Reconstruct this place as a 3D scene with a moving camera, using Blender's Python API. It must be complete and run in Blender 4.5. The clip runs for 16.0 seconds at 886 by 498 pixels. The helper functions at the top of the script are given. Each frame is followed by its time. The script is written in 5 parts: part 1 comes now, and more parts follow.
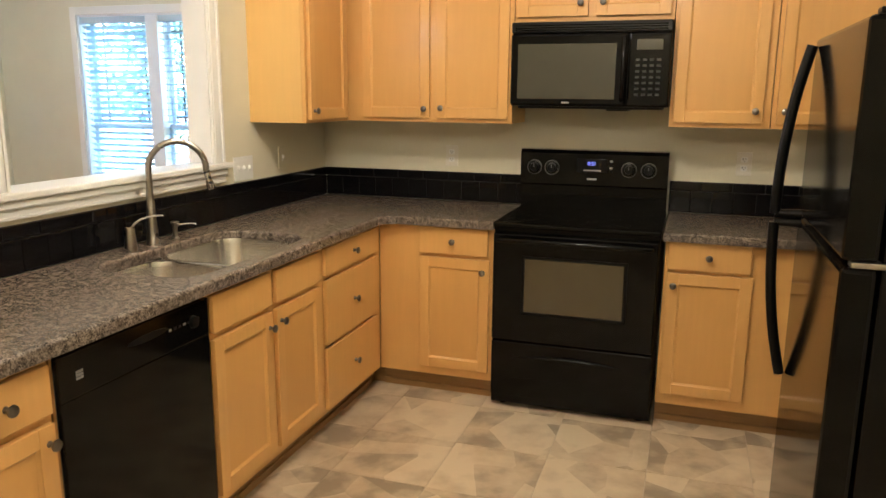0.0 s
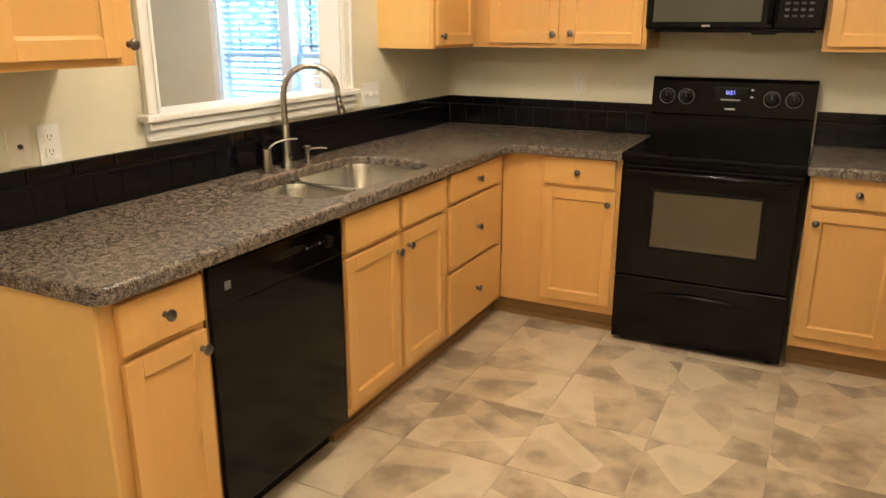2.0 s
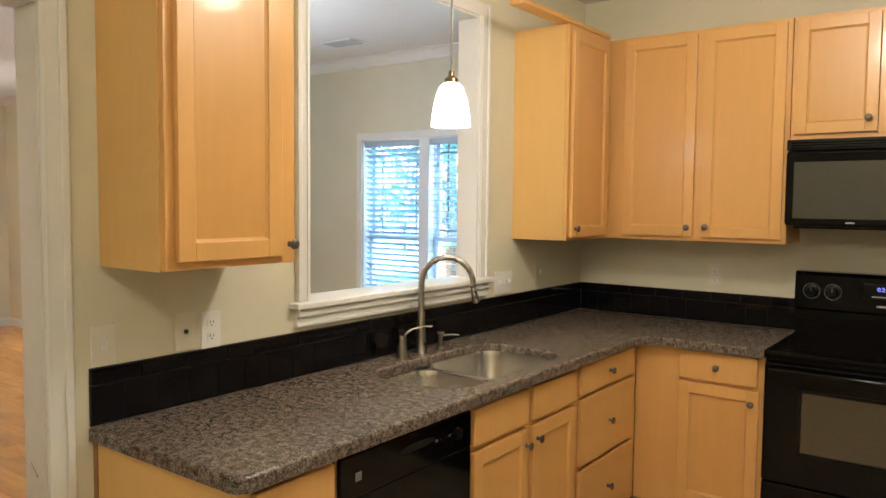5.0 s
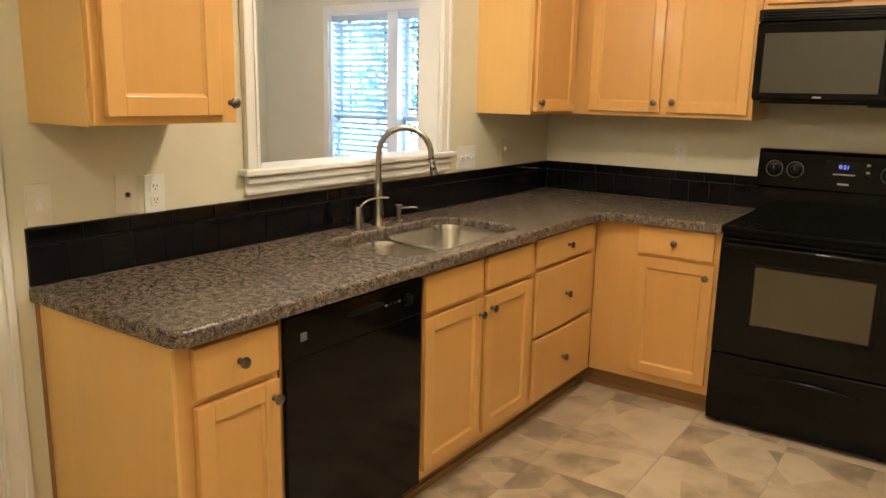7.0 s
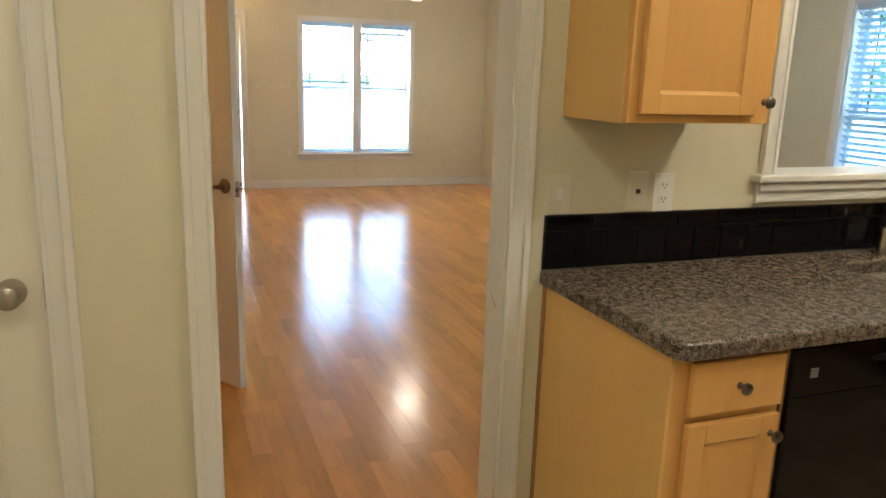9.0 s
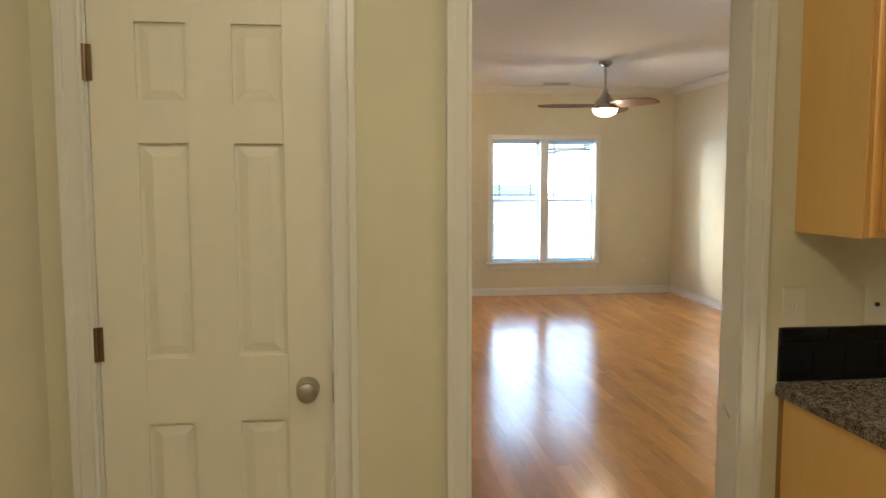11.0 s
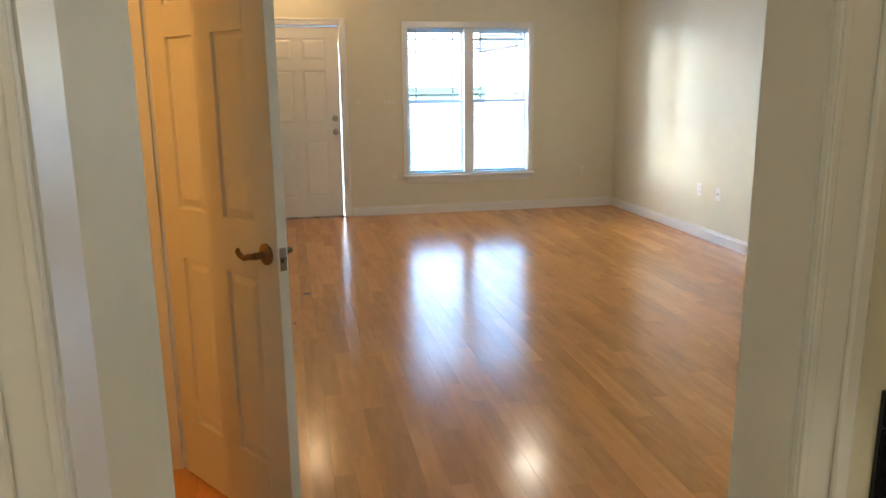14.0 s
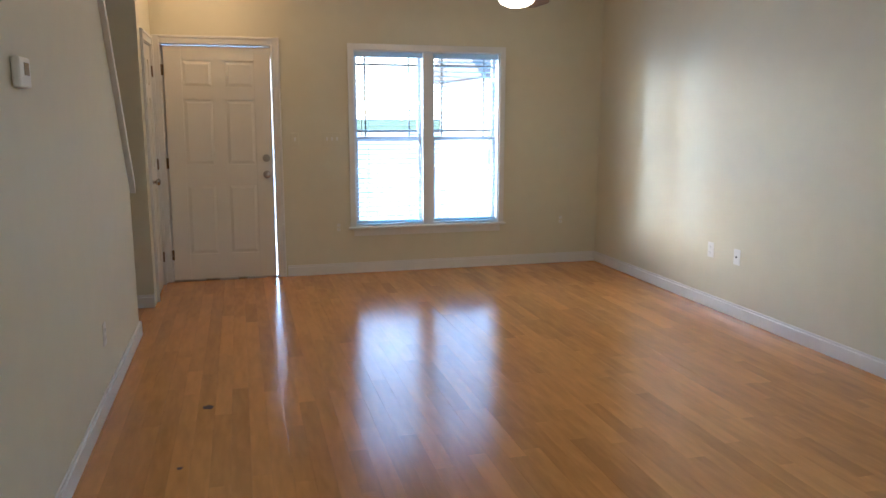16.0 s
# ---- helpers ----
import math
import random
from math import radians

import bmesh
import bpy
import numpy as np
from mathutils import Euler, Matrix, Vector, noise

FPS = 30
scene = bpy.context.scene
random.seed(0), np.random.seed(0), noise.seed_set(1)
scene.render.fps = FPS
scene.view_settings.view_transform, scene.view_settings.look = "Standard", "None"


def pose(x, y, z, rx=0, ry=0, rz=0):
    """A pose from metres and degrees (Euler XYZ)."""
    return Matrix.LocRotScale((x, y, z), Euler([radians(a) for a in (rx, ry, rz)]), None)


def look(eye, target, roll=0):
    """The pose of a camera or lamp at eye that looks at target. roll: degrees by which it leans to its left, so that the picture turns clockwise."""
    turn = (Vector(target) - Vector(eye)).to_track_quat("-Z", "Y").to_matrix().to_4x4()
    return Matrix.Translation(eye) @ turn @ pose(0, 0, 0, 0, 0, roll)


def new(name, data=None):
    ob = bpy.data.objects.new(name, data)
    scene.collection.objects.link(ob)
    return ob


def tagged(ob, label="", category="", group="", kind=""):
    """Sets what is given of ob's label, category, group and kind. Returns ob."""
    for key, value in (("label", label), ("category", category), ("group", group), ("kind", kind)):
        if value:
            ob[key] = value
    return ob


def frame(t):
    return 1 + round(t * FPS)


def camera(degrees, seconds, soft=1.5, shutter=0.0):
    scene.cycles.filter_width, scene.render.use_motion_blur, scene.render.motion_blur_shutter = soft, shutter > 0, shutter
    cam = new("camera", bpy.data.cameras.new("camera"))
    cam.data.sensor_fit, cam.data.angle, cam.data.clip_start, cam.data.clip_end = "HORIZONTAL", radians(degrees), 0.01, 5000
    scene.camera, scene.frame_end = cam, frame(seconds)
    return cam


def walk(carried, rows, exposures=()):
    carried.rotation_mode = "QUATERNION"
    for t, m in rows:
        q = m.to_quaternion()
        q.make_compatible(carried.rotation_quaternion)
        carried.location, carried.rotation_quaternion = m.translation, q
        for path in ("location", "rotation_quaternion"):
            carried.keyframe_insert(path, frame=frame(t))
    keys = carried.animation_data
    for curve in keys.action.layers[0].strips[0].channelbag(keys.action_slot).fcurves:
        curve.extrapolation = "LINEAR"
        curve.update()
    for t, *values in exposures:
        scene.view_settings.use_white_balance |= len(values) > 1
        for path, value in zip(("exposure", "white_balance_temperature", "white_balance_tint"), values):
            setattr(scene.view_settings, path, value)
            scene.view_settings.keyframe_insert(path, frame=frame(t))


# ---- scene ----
cam = camera(61.3, 16.0)
PATH = [
    (0, (2.05, -4.011, 1.495), (1.442, -2.149, 1.092), 0.5),
    (0.5, (2.038, -4.001, 1.476), (1.389, -2.173, 0.989), 0.0),
    (1, (2.029, -3.997, 1.464), (1.353, -2.195, 0.924), 0.1),
    (1.5, (2.019, -4.01, 1.462), (1.279, -2.241, 0.896), 0.1),
    (2, (1.989, -4.028, 1.461), (1.128, -2.315, 0.89), 0.1),
    (2.5, (1.965, -4.046, 1.465), (0.969, -2.398, 0.927), 0.1),
    (3, (1.978, -4.061, 1.488), (0.855, -2.464, 1.053), 0.1),
    (3.5, (1.983, -4.064, 1.52), (0.794, -2.485, 1.213), 0.3),
    (4, (1.983, -4.068, 1.545), (0.781, -2.479, 1.373), 0.8),
    (4.2, (1.98, -4.07, 1.553), (0.783, -2.472, 1.434), 0.8),
    (6.3, (2.022, -4.026, 1.478), (0.891, -2.4, 1.202), 0.7),
    (6.5, (2.033, -4.02, 1.467), (0.916, -2.394, 1.132), 0.9),
    (7, (2.043, -3.976, 1.456), (0.923, -2.371, 1.045), 1.2),
    (7.5, (1.961, -3.94, 1.454), (0.719, -2.434, 1.015), 0.5),
    (8, (1.81, -3.933, 1.446), (0.353, -2.64, 0.993), -0.0),
    (8.5, (1.759, -3.972, 1.442), (0.088, -2.967, 0.997), 0.5),
    (9, (1.873, -4.019, 1.46), (0.05, -3.334, 1.004), 1.8),
    (9.5, (1.984, -4.059, 1.462), (0.084, -3.638, 1.001), 1.5),
    (11.8, (2.013, -4.298, 1.514), (0.034, -4.029, 1.409), -0.7),
    (12, (1.952, -4.237, 1.489), (-0.016, -3.911, 1.34), -0.7),
    (12.5, (1.742, -4.025, 1.459), (-0.195, -3.624, 1.162), -0.3),
    (13, (1.448, -3.91, 1.435), (-0.469, -3.48, 1.058), -0.3),
    (13.5, (1.091, -3.801, 1.437), (-0.813, -3.344, 1.031), -0.2),
    (14, (0.723, -3.694, 1.442), (-1.191, -3.306, 1.01), -0.6),
    (14.5, (0.36, -3.625, 1.444), (-1.522, -3.109, 1.006), -1.2),
    (15, (0.004, -3.494, 1.451), (-1.85, -2.877, 1.027), 0.1),
    (15.5, (-0.324, -3.454, 1.454), (-2.193, -2.855, 1.067), 0.6),
    (16, (-0.687, -3.419, 1.458), (-2.587, -2.905, 1.108), 0.1),
]
EXPOSURES = [(0, 4.66, 6000, 17), (0.7, 4.8, 6050, 18), (1.5, 4.88, 6300, 18), (4.2, 4.36, 5700, 15), (6.5, 4.45, 6400, 18), (7.5, 4.6, 6400, 18), (8.4, 4.18, 6000, 13), (9.0, 4.08, 6050, 11), (9.6, 4.1, 6250, 11), (12.0, 3.66, 6400, 9), (13.0, 3.9, 6450, 13), (14.0, 3.76, 5850, 10), (15.0, 3.46, 5650, 15), (16, 3.3, 5600, 14)]
walk(cam, [(t, look(eye, target, roll)) for t, eye, target, roll in PATH], EXPOSURES)
# ---- world and lights ----
world = bpy.data.worlds.new("sky")
scene.world = world
world.use_nodes = True
wn = world.node_tree
sky = wn.nodes.new("ShaderNodeTexSky")
sky.sky_type, sky.sun_disc = "NISHITA", False
sky.sun_elevation, sky.sun_rotation = radians(24), radians(219)
wn.nodes["Background"].inputs[1].default_value = 0.15
wn.links.new(sky.outputs[0], wn.nodes["Background"].inputs[0])


def lamp(name, kind, m, energy, color, size=0.1, size_y=0.0):
    data = bpy.data.lights.new(name, kind)
    data.energy, data.color = energy, color
    if kind == "AREA":
        data.size = size
        if size_y:
            data.shape, data.size_y = "RECTANGLE", size_y
    elif kind == "SUN":
        data.angle = size
    else:
        data.shadow_soft_size = size
    ob = new(name, data)
    ob.matrix_world = m
    return ob


WARM = (1.0, 0.885, 0.645)
# near-horizontal sun stands in for sunlight reflected in through the front window
lamp("reflected_sun", "SUN", look((-13.6, -17, 0.35), (0, 0, 0)), 0.10, (0.70, 0.85, 1.0), radians(3.5))
lamp("kitchen_lamp", "POINT", pose(1.45, -1.95, 2.50), 2.25, WARM, 0.12)
# unseen fill added to lift the floor, lower fronts and pantry door
lamp("kitchen_fill_back", "POINT", pose(1.9, -4.3, 2.50), 1.35, WARM, 0.12)
lamp("pendant_bulb", "POINT", pose(0.27, -1.70, 1.90), 0.2, WARM, 0.04)
lamp("fan_bulb", "POINT", pose(-5.5, -1.62, 2.14), 1.5, (1.0, 0.84, 0.62), 0.13)
lamp("foyer_bulb", "POINT", pose(-7.0, -3.6, 2.52), 0.75, (1.0, 0.60, 0.26), 0.12)
lamp("closet_bulb", "POINT", pose(-0.85, -4.62, 2.20), 1.9, (1.0, 0.48, 0.12), 0.06)
# unseen blue fill added out on the porch to brighten the long wall
lamp("front_window_fill", "AREA", look((-10.8, -3.8, 1.5), (-5.4, -0.4, 0.9)), 17.0, (0.38, 0.68, 1.0), 3.0, 2.2)
# glowing panel added outside the upper sashes, in place of cyan sky
lamp("bay_sky_panel", "AREA", pose(-1.63, 0.80, 1.62, -90), 0.11, (0.24, 0.66, 1.0), 1.3, 0.86)
# bulb's strength and cool colour stand in for daylight in the dining bay
lamp("chandelier_bulb", "POINT", pose(-1.72, -1.32, 1.95), 1.35, (0.76, 0.92, 1.0), 0.10)

# ---- materials ----


def mat(name, color, rough=0.5, metal=0.0, vary=0.06, scale=6.0, stretch=(1, 1, 1), bump=0.0, bscale=80.0, coat=0.0, rand=0.0, rvary=0.06, dark=None, spec=0.5):
    """Colour varied at two scales along the object's own space; dark: a second colour for streaks or blotches."""
    m = bpy.data.materials.new(name)
    m.use_nodes = True
    n, l = m.node_tree.nodes, m.node_tree.links
    b = n["Principled BSDF"]
    b.inputs["Metallic"].default_value = metal
    b.inputs["Coat Weight"].default_value = coat
    b.inputs["Coat Roughness"].default_value = 0.08
    b.inputs["Specular IOR Level"].default_value = spec
    tc, mp, info = n.new("ShaderNodeTexCoord"), n.new("ShaderNodeMapping"), n.new("ShaderNodeObjectInfo")
    off = n.new("ShaderNodeVectorMath")
    off.operation = "MULTIPLY_ADD"
    off.inputs[1].default_value = (7.3, 3.1, 5.7)
    l.new(info.outputs["Random"], off.inputs[0])
    l.new(tc.outputs["Object"], off.inputs[2])
    l.new(off.outputs[0], mp.inputs[0])
    mp.inputs["Scale"].default_value = stretch
    fine, broad = n.new("ShaderNodeTexNoise"), n.new("ShaderNodeTexNoise")
    fine.inputs["Scale"].default_value, fine.inputs["Detail"].default_value = scale * 5, 6
    broad.inputs["Scale"].default_value, broad.inputs["Detail"].default_value = scale, 3
    l.new(mp.outputs[0], fine.inputs["Vector"])
    l.new(mp.outputs[0], broad.inputs["Vector"])
    mix = n.new("ShaderNodeMath")
    mix.operation = "ADD"
    l.new(fine.outputs["Fac"], mix.inputs[0])
    l.new(broad.outputs["Fac"], mix.inputs[1])
    last = mix
    if rand:
        r = n.new("ShaderNodeMath")
        r.operation, r.inputs[1].default_value = "MULTIPLY_ADD", rand
        l.new(info.outputs["Random"], r.inputs[0])
        l.new(mix.outputs[0], r.inputs[2])
        last = n.new("ShaderNodeMath")
        last.operation, last.inputs[1].default_value = "SUBTRACT", rand / 2
        l.new(r.outputs[0], last.inputs[0])
    ramp = n.new("ShaderNodeMapRange")
    ramp.inputs["From Min"].default_value, ramp.inputs["From Max"].default_value = 0.6, 1.4
    l.new(last.outputs[0], ramp.inputs["Value"])
    cm = n.new("ShaderNodeMix")
    cm.data_type = "RGBA"
    lo = dark if dark else tuple(c * (1 - vary) for c in color)
    hi = color if dark else tuple(min(1, c * (1 + vary)) for c in color)
    cm.inputs["A"].default_value, cm.inputs["B"].default_value = (*lo, 1), (*hi, 1)
    l.new(ramp.outputs[0], cm.inputs["Factor"])
    l.new(cm.outputs["Result"], b.inputs["Base Color"])
    rr = n.new("ShaderNodeMapRange")
    rr.inputs["To Min"].default_value, rr.inputs["To Max"].default_value = max(0.02, rough - rvary), min(1, rough + rvary)
    l.new(broad.outputs["Fac"], rr.inputs["Value"])
    l.new(rr.outputs[0], b.inputs["Roughness"])
    if bump:
        bt, bn = n.new("ShaderNodeTexNoise"), n.new("ShaderNodeBump")
        bt.inputs["Scale"].default_value, bt.inputs["Detail"].default_value = bscale, 3
        l.new(mp.outputs[0], bt.inputs["Vector"])
        l.new(bt.outputs["Fac"], bn.inputs["Height"])
        bn.inputs["Strength"].default_value, bn.inputs["Distance"].default_value = bump, 0.004
        l.new(bn.outputs[0], b.inputs["Normal"])
    return m


def granite(name):
    m = mat(name, (0.20, 0.16, 0.13), 0.24, vary=0.3, scale=9, coat=0.0, rvary=0.05, spec=0.32)
    n, l = m.node_tree.nodes, m.node_tree.links
    b = n["Principled BSDF"]
    tc = n.new("ShaderNodeTexCoord")
    cells = n.new("ShaderNodeTexVoronoi")
    cells.inputs["Scale"].default_value = 250
    spots = n.new("ShaderNodeTexNoise")
    spots.inputs["Scale"].default_value, spots.inputs["Detail"].default_value = 48, 6
    l.new(tc.outputs["Object"], cells.inputs["Vector"])
    l.new(tc.outputs["Object"], spots.inputs["Vector"])
    grey = n.new("ShaderNodeSeparateColor")
    l.new(cells.outputs["Color"], grey.inputs[0])
    add = n.new("ShaderNodeMath")
    add.operation = "MULTIPLY_ADD"
    add.inputs[1].default_value = 0.50
    l.new(grey.outputs[0], add.inputs[0])
    l.new(spots.outputs["Fac"], add.inputs[2])
    ramp = n.new("ShaderNodeValToRGB")
    e = ramp.color_ramp.elements
    e[0].position, e[0].color = 0.42, (0.030, 0.025, 0.021, 1)
    e[1].position, e[1].color = 0.98, (0.25, 0.205, 0.165, 1)
    k = e.new(0.58)
    k.color = (0.075, 0.059, 0.048, 1)
    k = e.new(0.76)
    k.color = (0.135, 0.107, 0.085, 1)
    l.new(add.outputs[0], ramp.inputs[0])
    l.new(ramp.outputs[0], b.inputs["Base Color"])
    return m


def slate_tile(name):
    """Tan tile with darker angular cleft patches."""
    m = mat(name, (0.5, 0.4, 0.28), 0.42, vary=0.1, scale=5, bump=0.25, bscale=40)
    n, l = m.node_tree.nodes, m.node_tree.links
    b = n["Principled BSDF"]
    tc, info = n.new("ShaderNodeTexCoord"), n.new("ShaderNodeObjectInfo")
    off = n.new("ShaderNodeVectorMath")
    off.operation = "MULTIPLY_ADD"
    off.inputs[1].default_value = (17.3, 13.1, 0)
    l.new(info.outputs["Random"], off.inputs[0])
    l.new(tc.outputs["Object"], off.inputs[2])
    warp = n.new("ShaderNodeTexNoise")
    warp.inputs["Scale"].default_value = 3
    l.new(off.outputs[0], warp.inputs["Vector"])
    wv = n.new("ShaderNodeVectorMath")
    wv.operation = "MULTIPLY_ADD"
    wv.inputs[1].default_value = (0.045, 0.045, 0)
    l.new(warp.outputs["Color"], wv.inputs[0])
    l.new(off.outputs[0], wv.inputs[2])
    cells = n.new("ShaderNodeTexVoronoi")
    cells.inputs["Scale"].default_value = 4.2
    l.new(wv.outputs[0], cells.inputs["Vector"])
    sep = n.new("ShaderNodeSeparateColor")
    l.new(cells.outputs["Color"], sep.inputs[0])
    fade = n.new("ShaderNodeTexNoise")
    fade.inputs["Scale"].default_value, fade.inputs["Detail"].default_value = 9, 5
    l.new(off.outputs[0], fade.inputs["Vector"])
    add = n.new("ShaderNodeMath")
    add.operation, add.inputs[1].default_value = "MULTIPLY_ADD", 0.55
    l.new(sep.outputs[0], add.inputs[0])
    grad = n.new("ShaderNodeMath")
    grad.operation, grad.inputs[1].default_value = "MULTIPLY_ADD", 0.42
    l.new(cells.outputs["Distance"], grad.inputs[0])
    l.new(fade.outputs["Fac"], grad.inputs[2])
    l.new(grad.outputs[0], add.inputs[2])
    half = n.new("ShaderNodeMath")
    half.operation, half.inputs[1].default_value = "MULTIPLY", 0.7
    l.new(add.outputs[0], half.inputs[0])
    ramp = n.new("ShaderNodeValToRGB")
    e = ramp.color_ramp.elements
    e[0].position, e[0].color = 0.47, (0.30, 0.235, 0.16, 1)
    e[1].position, e[1].color = 0.87, (0.64, 0.53, 0.375, 1)
    k = e.new(0.64)
    k.color = (0.50, 0.395, 0.27, 1)
    l.new(half.outputs[0], ramp.inputs[0])
    l.new(ramp.outputs[0], b.inputs["Base Color"])
    return m


def glow(name, color, strength):
    m = bpy.data.materials.new(name)
    m.use_nodes = True
    b = m.node_tree.nodes["Principled BSDF"]
    b.inputs["Base Color"].default_value = (0.9, 0.88, 0.84, 1)
    b.inputs["Emission Color"].default_value = (*color, 1)
    b.inputs["Emission Strength"].default_value = strength
    return m


def glass(name, tint=(0.97, 0.99, 0.98)):
    m = bpy.data.materials.new(name)
    m.use_nodes = True
    b = m.node_tree.nodes["Principled BSDF"]
    b.inputs["Base Color"].default_value = (*tint, 1)
    b.inputs["Transmission Weight"].default_value = 1
    b.inputs["Roughness"].default_value = 0.0
    b.inputs["IOR"].default_value = 1.02
    return m


PAINT = mat("cream_wall_paint", (0.68, 0.64, 0.49), 0.6, vary=0.03, scale=1.5, bump=0.12, bscale=160)
CEIL = mat("ceiling_paint", (0.80, 0.78, 0.74), 0.8, vary=0.02, scale=2, bump=0.2, bscale=90)
TRIM = mat("white_trim_paint", (0.75, 0.74, 0.705), 0.32, vary=0.025, scale=3, bump=0.03, bscale=50)
DOORPAINT = mat("white_door_paint", (0.775, 0.74, 0.65), 0.38, vary=0.012, scale=3, stretch=(4, 4, 0.6), bump=0.04, bscale=60)
MAPLE = mat("maple_veneer", (0.70, 0.388, 0.120), 0.34, vary=0.045, scale=2.2, stretch=(6, 6, 0.5), bump=0.05, bscale=30, coat=0.25, rand=0.35)
MAPLE_PANEL = mat("maple_panel", (0.67, 0.362, 0.106), 0.36, vary=0.04, scale=2.0, stretch=(5, 5, 0.45), bump=0.05, bscale=30, coat=0.2, rand=0.35)
MAPLE_DARK = mat("maple_edge", (0.34, 0.17, 0.055), 0.45, vary=0.12, scale=3, stretch=(6, 6, 0.6))
MAPLE_SIDE = mat("maple_side_veneer", (0.75, 0.465, 0.155), 0.4, vary=0.04, scale=1.6, stretch=(5, 5, 0.4), rand=0.2)
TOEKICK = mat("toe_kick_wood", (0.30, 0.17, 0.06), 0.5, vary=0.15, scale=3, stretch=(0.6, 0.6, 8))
GRANITE = granite("speckled_granite")
BLACK = mat("black_enamel", (0.0025, 0.0025, 0.0025), 0.10, vary=0.1, scale=3, rvary=0.04, spec=0.20)
BLACK_TEX = mat("black_textured_steel", (0.003, 0.003, 0.003), 0.22, vary=0.1, scale=4, spec=0.2, bump=0.05, bscale=220, rvary=0.04)
BLACK_SATIN = mat("black_plastic", (0.003, 0.003, 0.003), 0.32, spec=0.2, vary=0.1, scale=5)
# the room's tan reflection is put into both glass base colours
DARKGLASS = mat("dark_oven_glass", (0.055, 0.043, 0.020), 0.08, vary=0.05, scale=2, rvary=0.02, coat=1.0)
MWGLASS = mat("microwave_glass", (0.050, 0.048, 0.036), 0.12, vary=0.05, scale=3, rvary=0.02, coat=0.6)
BLACKTILE = mat("black_glazed_tile", (0.004, 0.004, 0.005), 0.07, vary=0.2, scale=4, rand=0.5, rvary=0.03, spec=0.28)
GROUT_DARK = mat("dark_grout", (0.03, 0.029, 0.028), 0.85, vary=0.15, scale=20)
GROUT = mat("tan_grout", (0.52, 0.44, 0.33), 0.9, vary=0.12, scale=10)
STEEL = mat("brushed_steel", (0.62, 0.60, 0.57), 0.23, 1.0, vary=0.08, scale=4, stretch=(1, 12, 1), rvary=0.05)
NICKEL = mat("brushed_nickel", (0.42, 0.39, 0.35), 0.28, 1.0, vary=0.06, scale=6)
PEWTER = mat("pewter_knob", (0.20, 0.185, 0.17), 0.30, 1.0, vary=0.12, scale=20)
BRASS = mat("aged_brass", (0.22, 0.15, 0.09), 0.32, 1.0, vary=0.15, scale=15)
PLATE = mat("ivory_plastic", (0.74, 0.70, 0.60), 0.35, vary=0.02, scale=4)
WHITEPLATE = mat("white_plastic", (0.80, 0.79, 0.75), 0.35, vary=0.02, scale=4)
DARKSLOT = mat("dark_slot", (0.03, 0.028, 0.025), 0.6)
GREYMARK = mat("grey_print", (0.45, 0.45, 0.44), 0.5)
BLIND = mat("white_blind_slat", (0.78, 0.80, 0.82), 0.45, vary=0.02, scale=3)
bn, bl = BLIND.node_tree.nodes, BLIND.node_tree.links  # thin vinyl lets daylight through
tr, mx = bn.new("ShaderNodeBsdfTranslucent"), bn.new("ShaderNodeMixShader")
# blue of the daylight is put into this tint; the vinyl is white
tr.inputs["Color"].default_value = (0.36, 0.74, 0.92, 1)
mx.inputs[0].default_value = 0.4
bl.new(bn["Principled BSDF"].outputs[0], mx.inputs[1])
bl.new(tr.outputs[0], mx.inputs[2])
bl.new(mx.outputs[0], bn["Material Output"].inputs[0])
# bars coloured dark to read as silhouettes against the bright panes
GRILLE = mat("silhouette_grille_bar", (0.17, 0.18, 0.165), 0.5, vary=0.03, scale=4)
VINYL = mat("white_vinyl_sash", (0.76, 0.80, 0.84), 0.4, vary=0.02, scale=3)
TILE = slate_tile("tan_slate_tile")
OAK = mat("honey_oak_plank", (0.60, 0.265, 0.066), 0.2, vary=0.21, scale=1.1, stretch=(1.0, 5, 1), coat=0.12, rand=0.55, rvary=0.04, bump=0.03, bscale=20)
SEAM = mat("dark_plank_seam", (0.36, 0.17, 0.055), 0.6)
FANWOOD = mat("fan_blade_walnut", (0.16, 0.085, 0.045), 0.4, vary=0.15, scale=2, stretch=(1, 8, 1))
GLASS = glass("window_glass")
SHADEGLOW = glow("lit_frosted_shade", (1.0, 0.93, 0.80), 0.3)
FANGLOW = glow("lit_fan_bowl", (1.0, 0.80, 0.52), 0.4)
CLOCKBLUE = glow("blue_clock_digits", (0.05, 0.12, 1.0), 0.09)
CONCRETE = mat("pale_concrete", (0.42, 0.41, 0.39), 0.85, vary=0.1, scale=3, bump=0.2)
GRASS = mat("lawn_grass", (0.08, 0.14, 0.04), 0.9, vary=0.35, scale=3, bump=0.5, bscale=60)
LEAF = mat("green_leaf", (0.07, 0.16, 0.05), 0.6, vary=0.35, scale=2)
BARK = mat("tree_bark", (0.16, 0.11, 0.075), 0.9, vary=0.25, scale=8, stretch=(4, 4, 0.7), bump=0.6, bscale=30)
SHINGLE = mat("grey_shingle", (0.16, 0.15, 0.14), 0.9, vary=0.2, scale=12)
SIDING = mat("pale_siding", (0.78, 0.77, 0.74), 0.6, vary=0.04, scale=3)

# ---- mesh helpers ----
ORG = {}
I4 = Matrix.Identity(4)
SINK = Matrix(((0, 1, 0, 0), (1, 0, 0, 0), (0, 0, 1, 0), (0, 0, 0, 1)))  # (along, out, up) on the sink wall
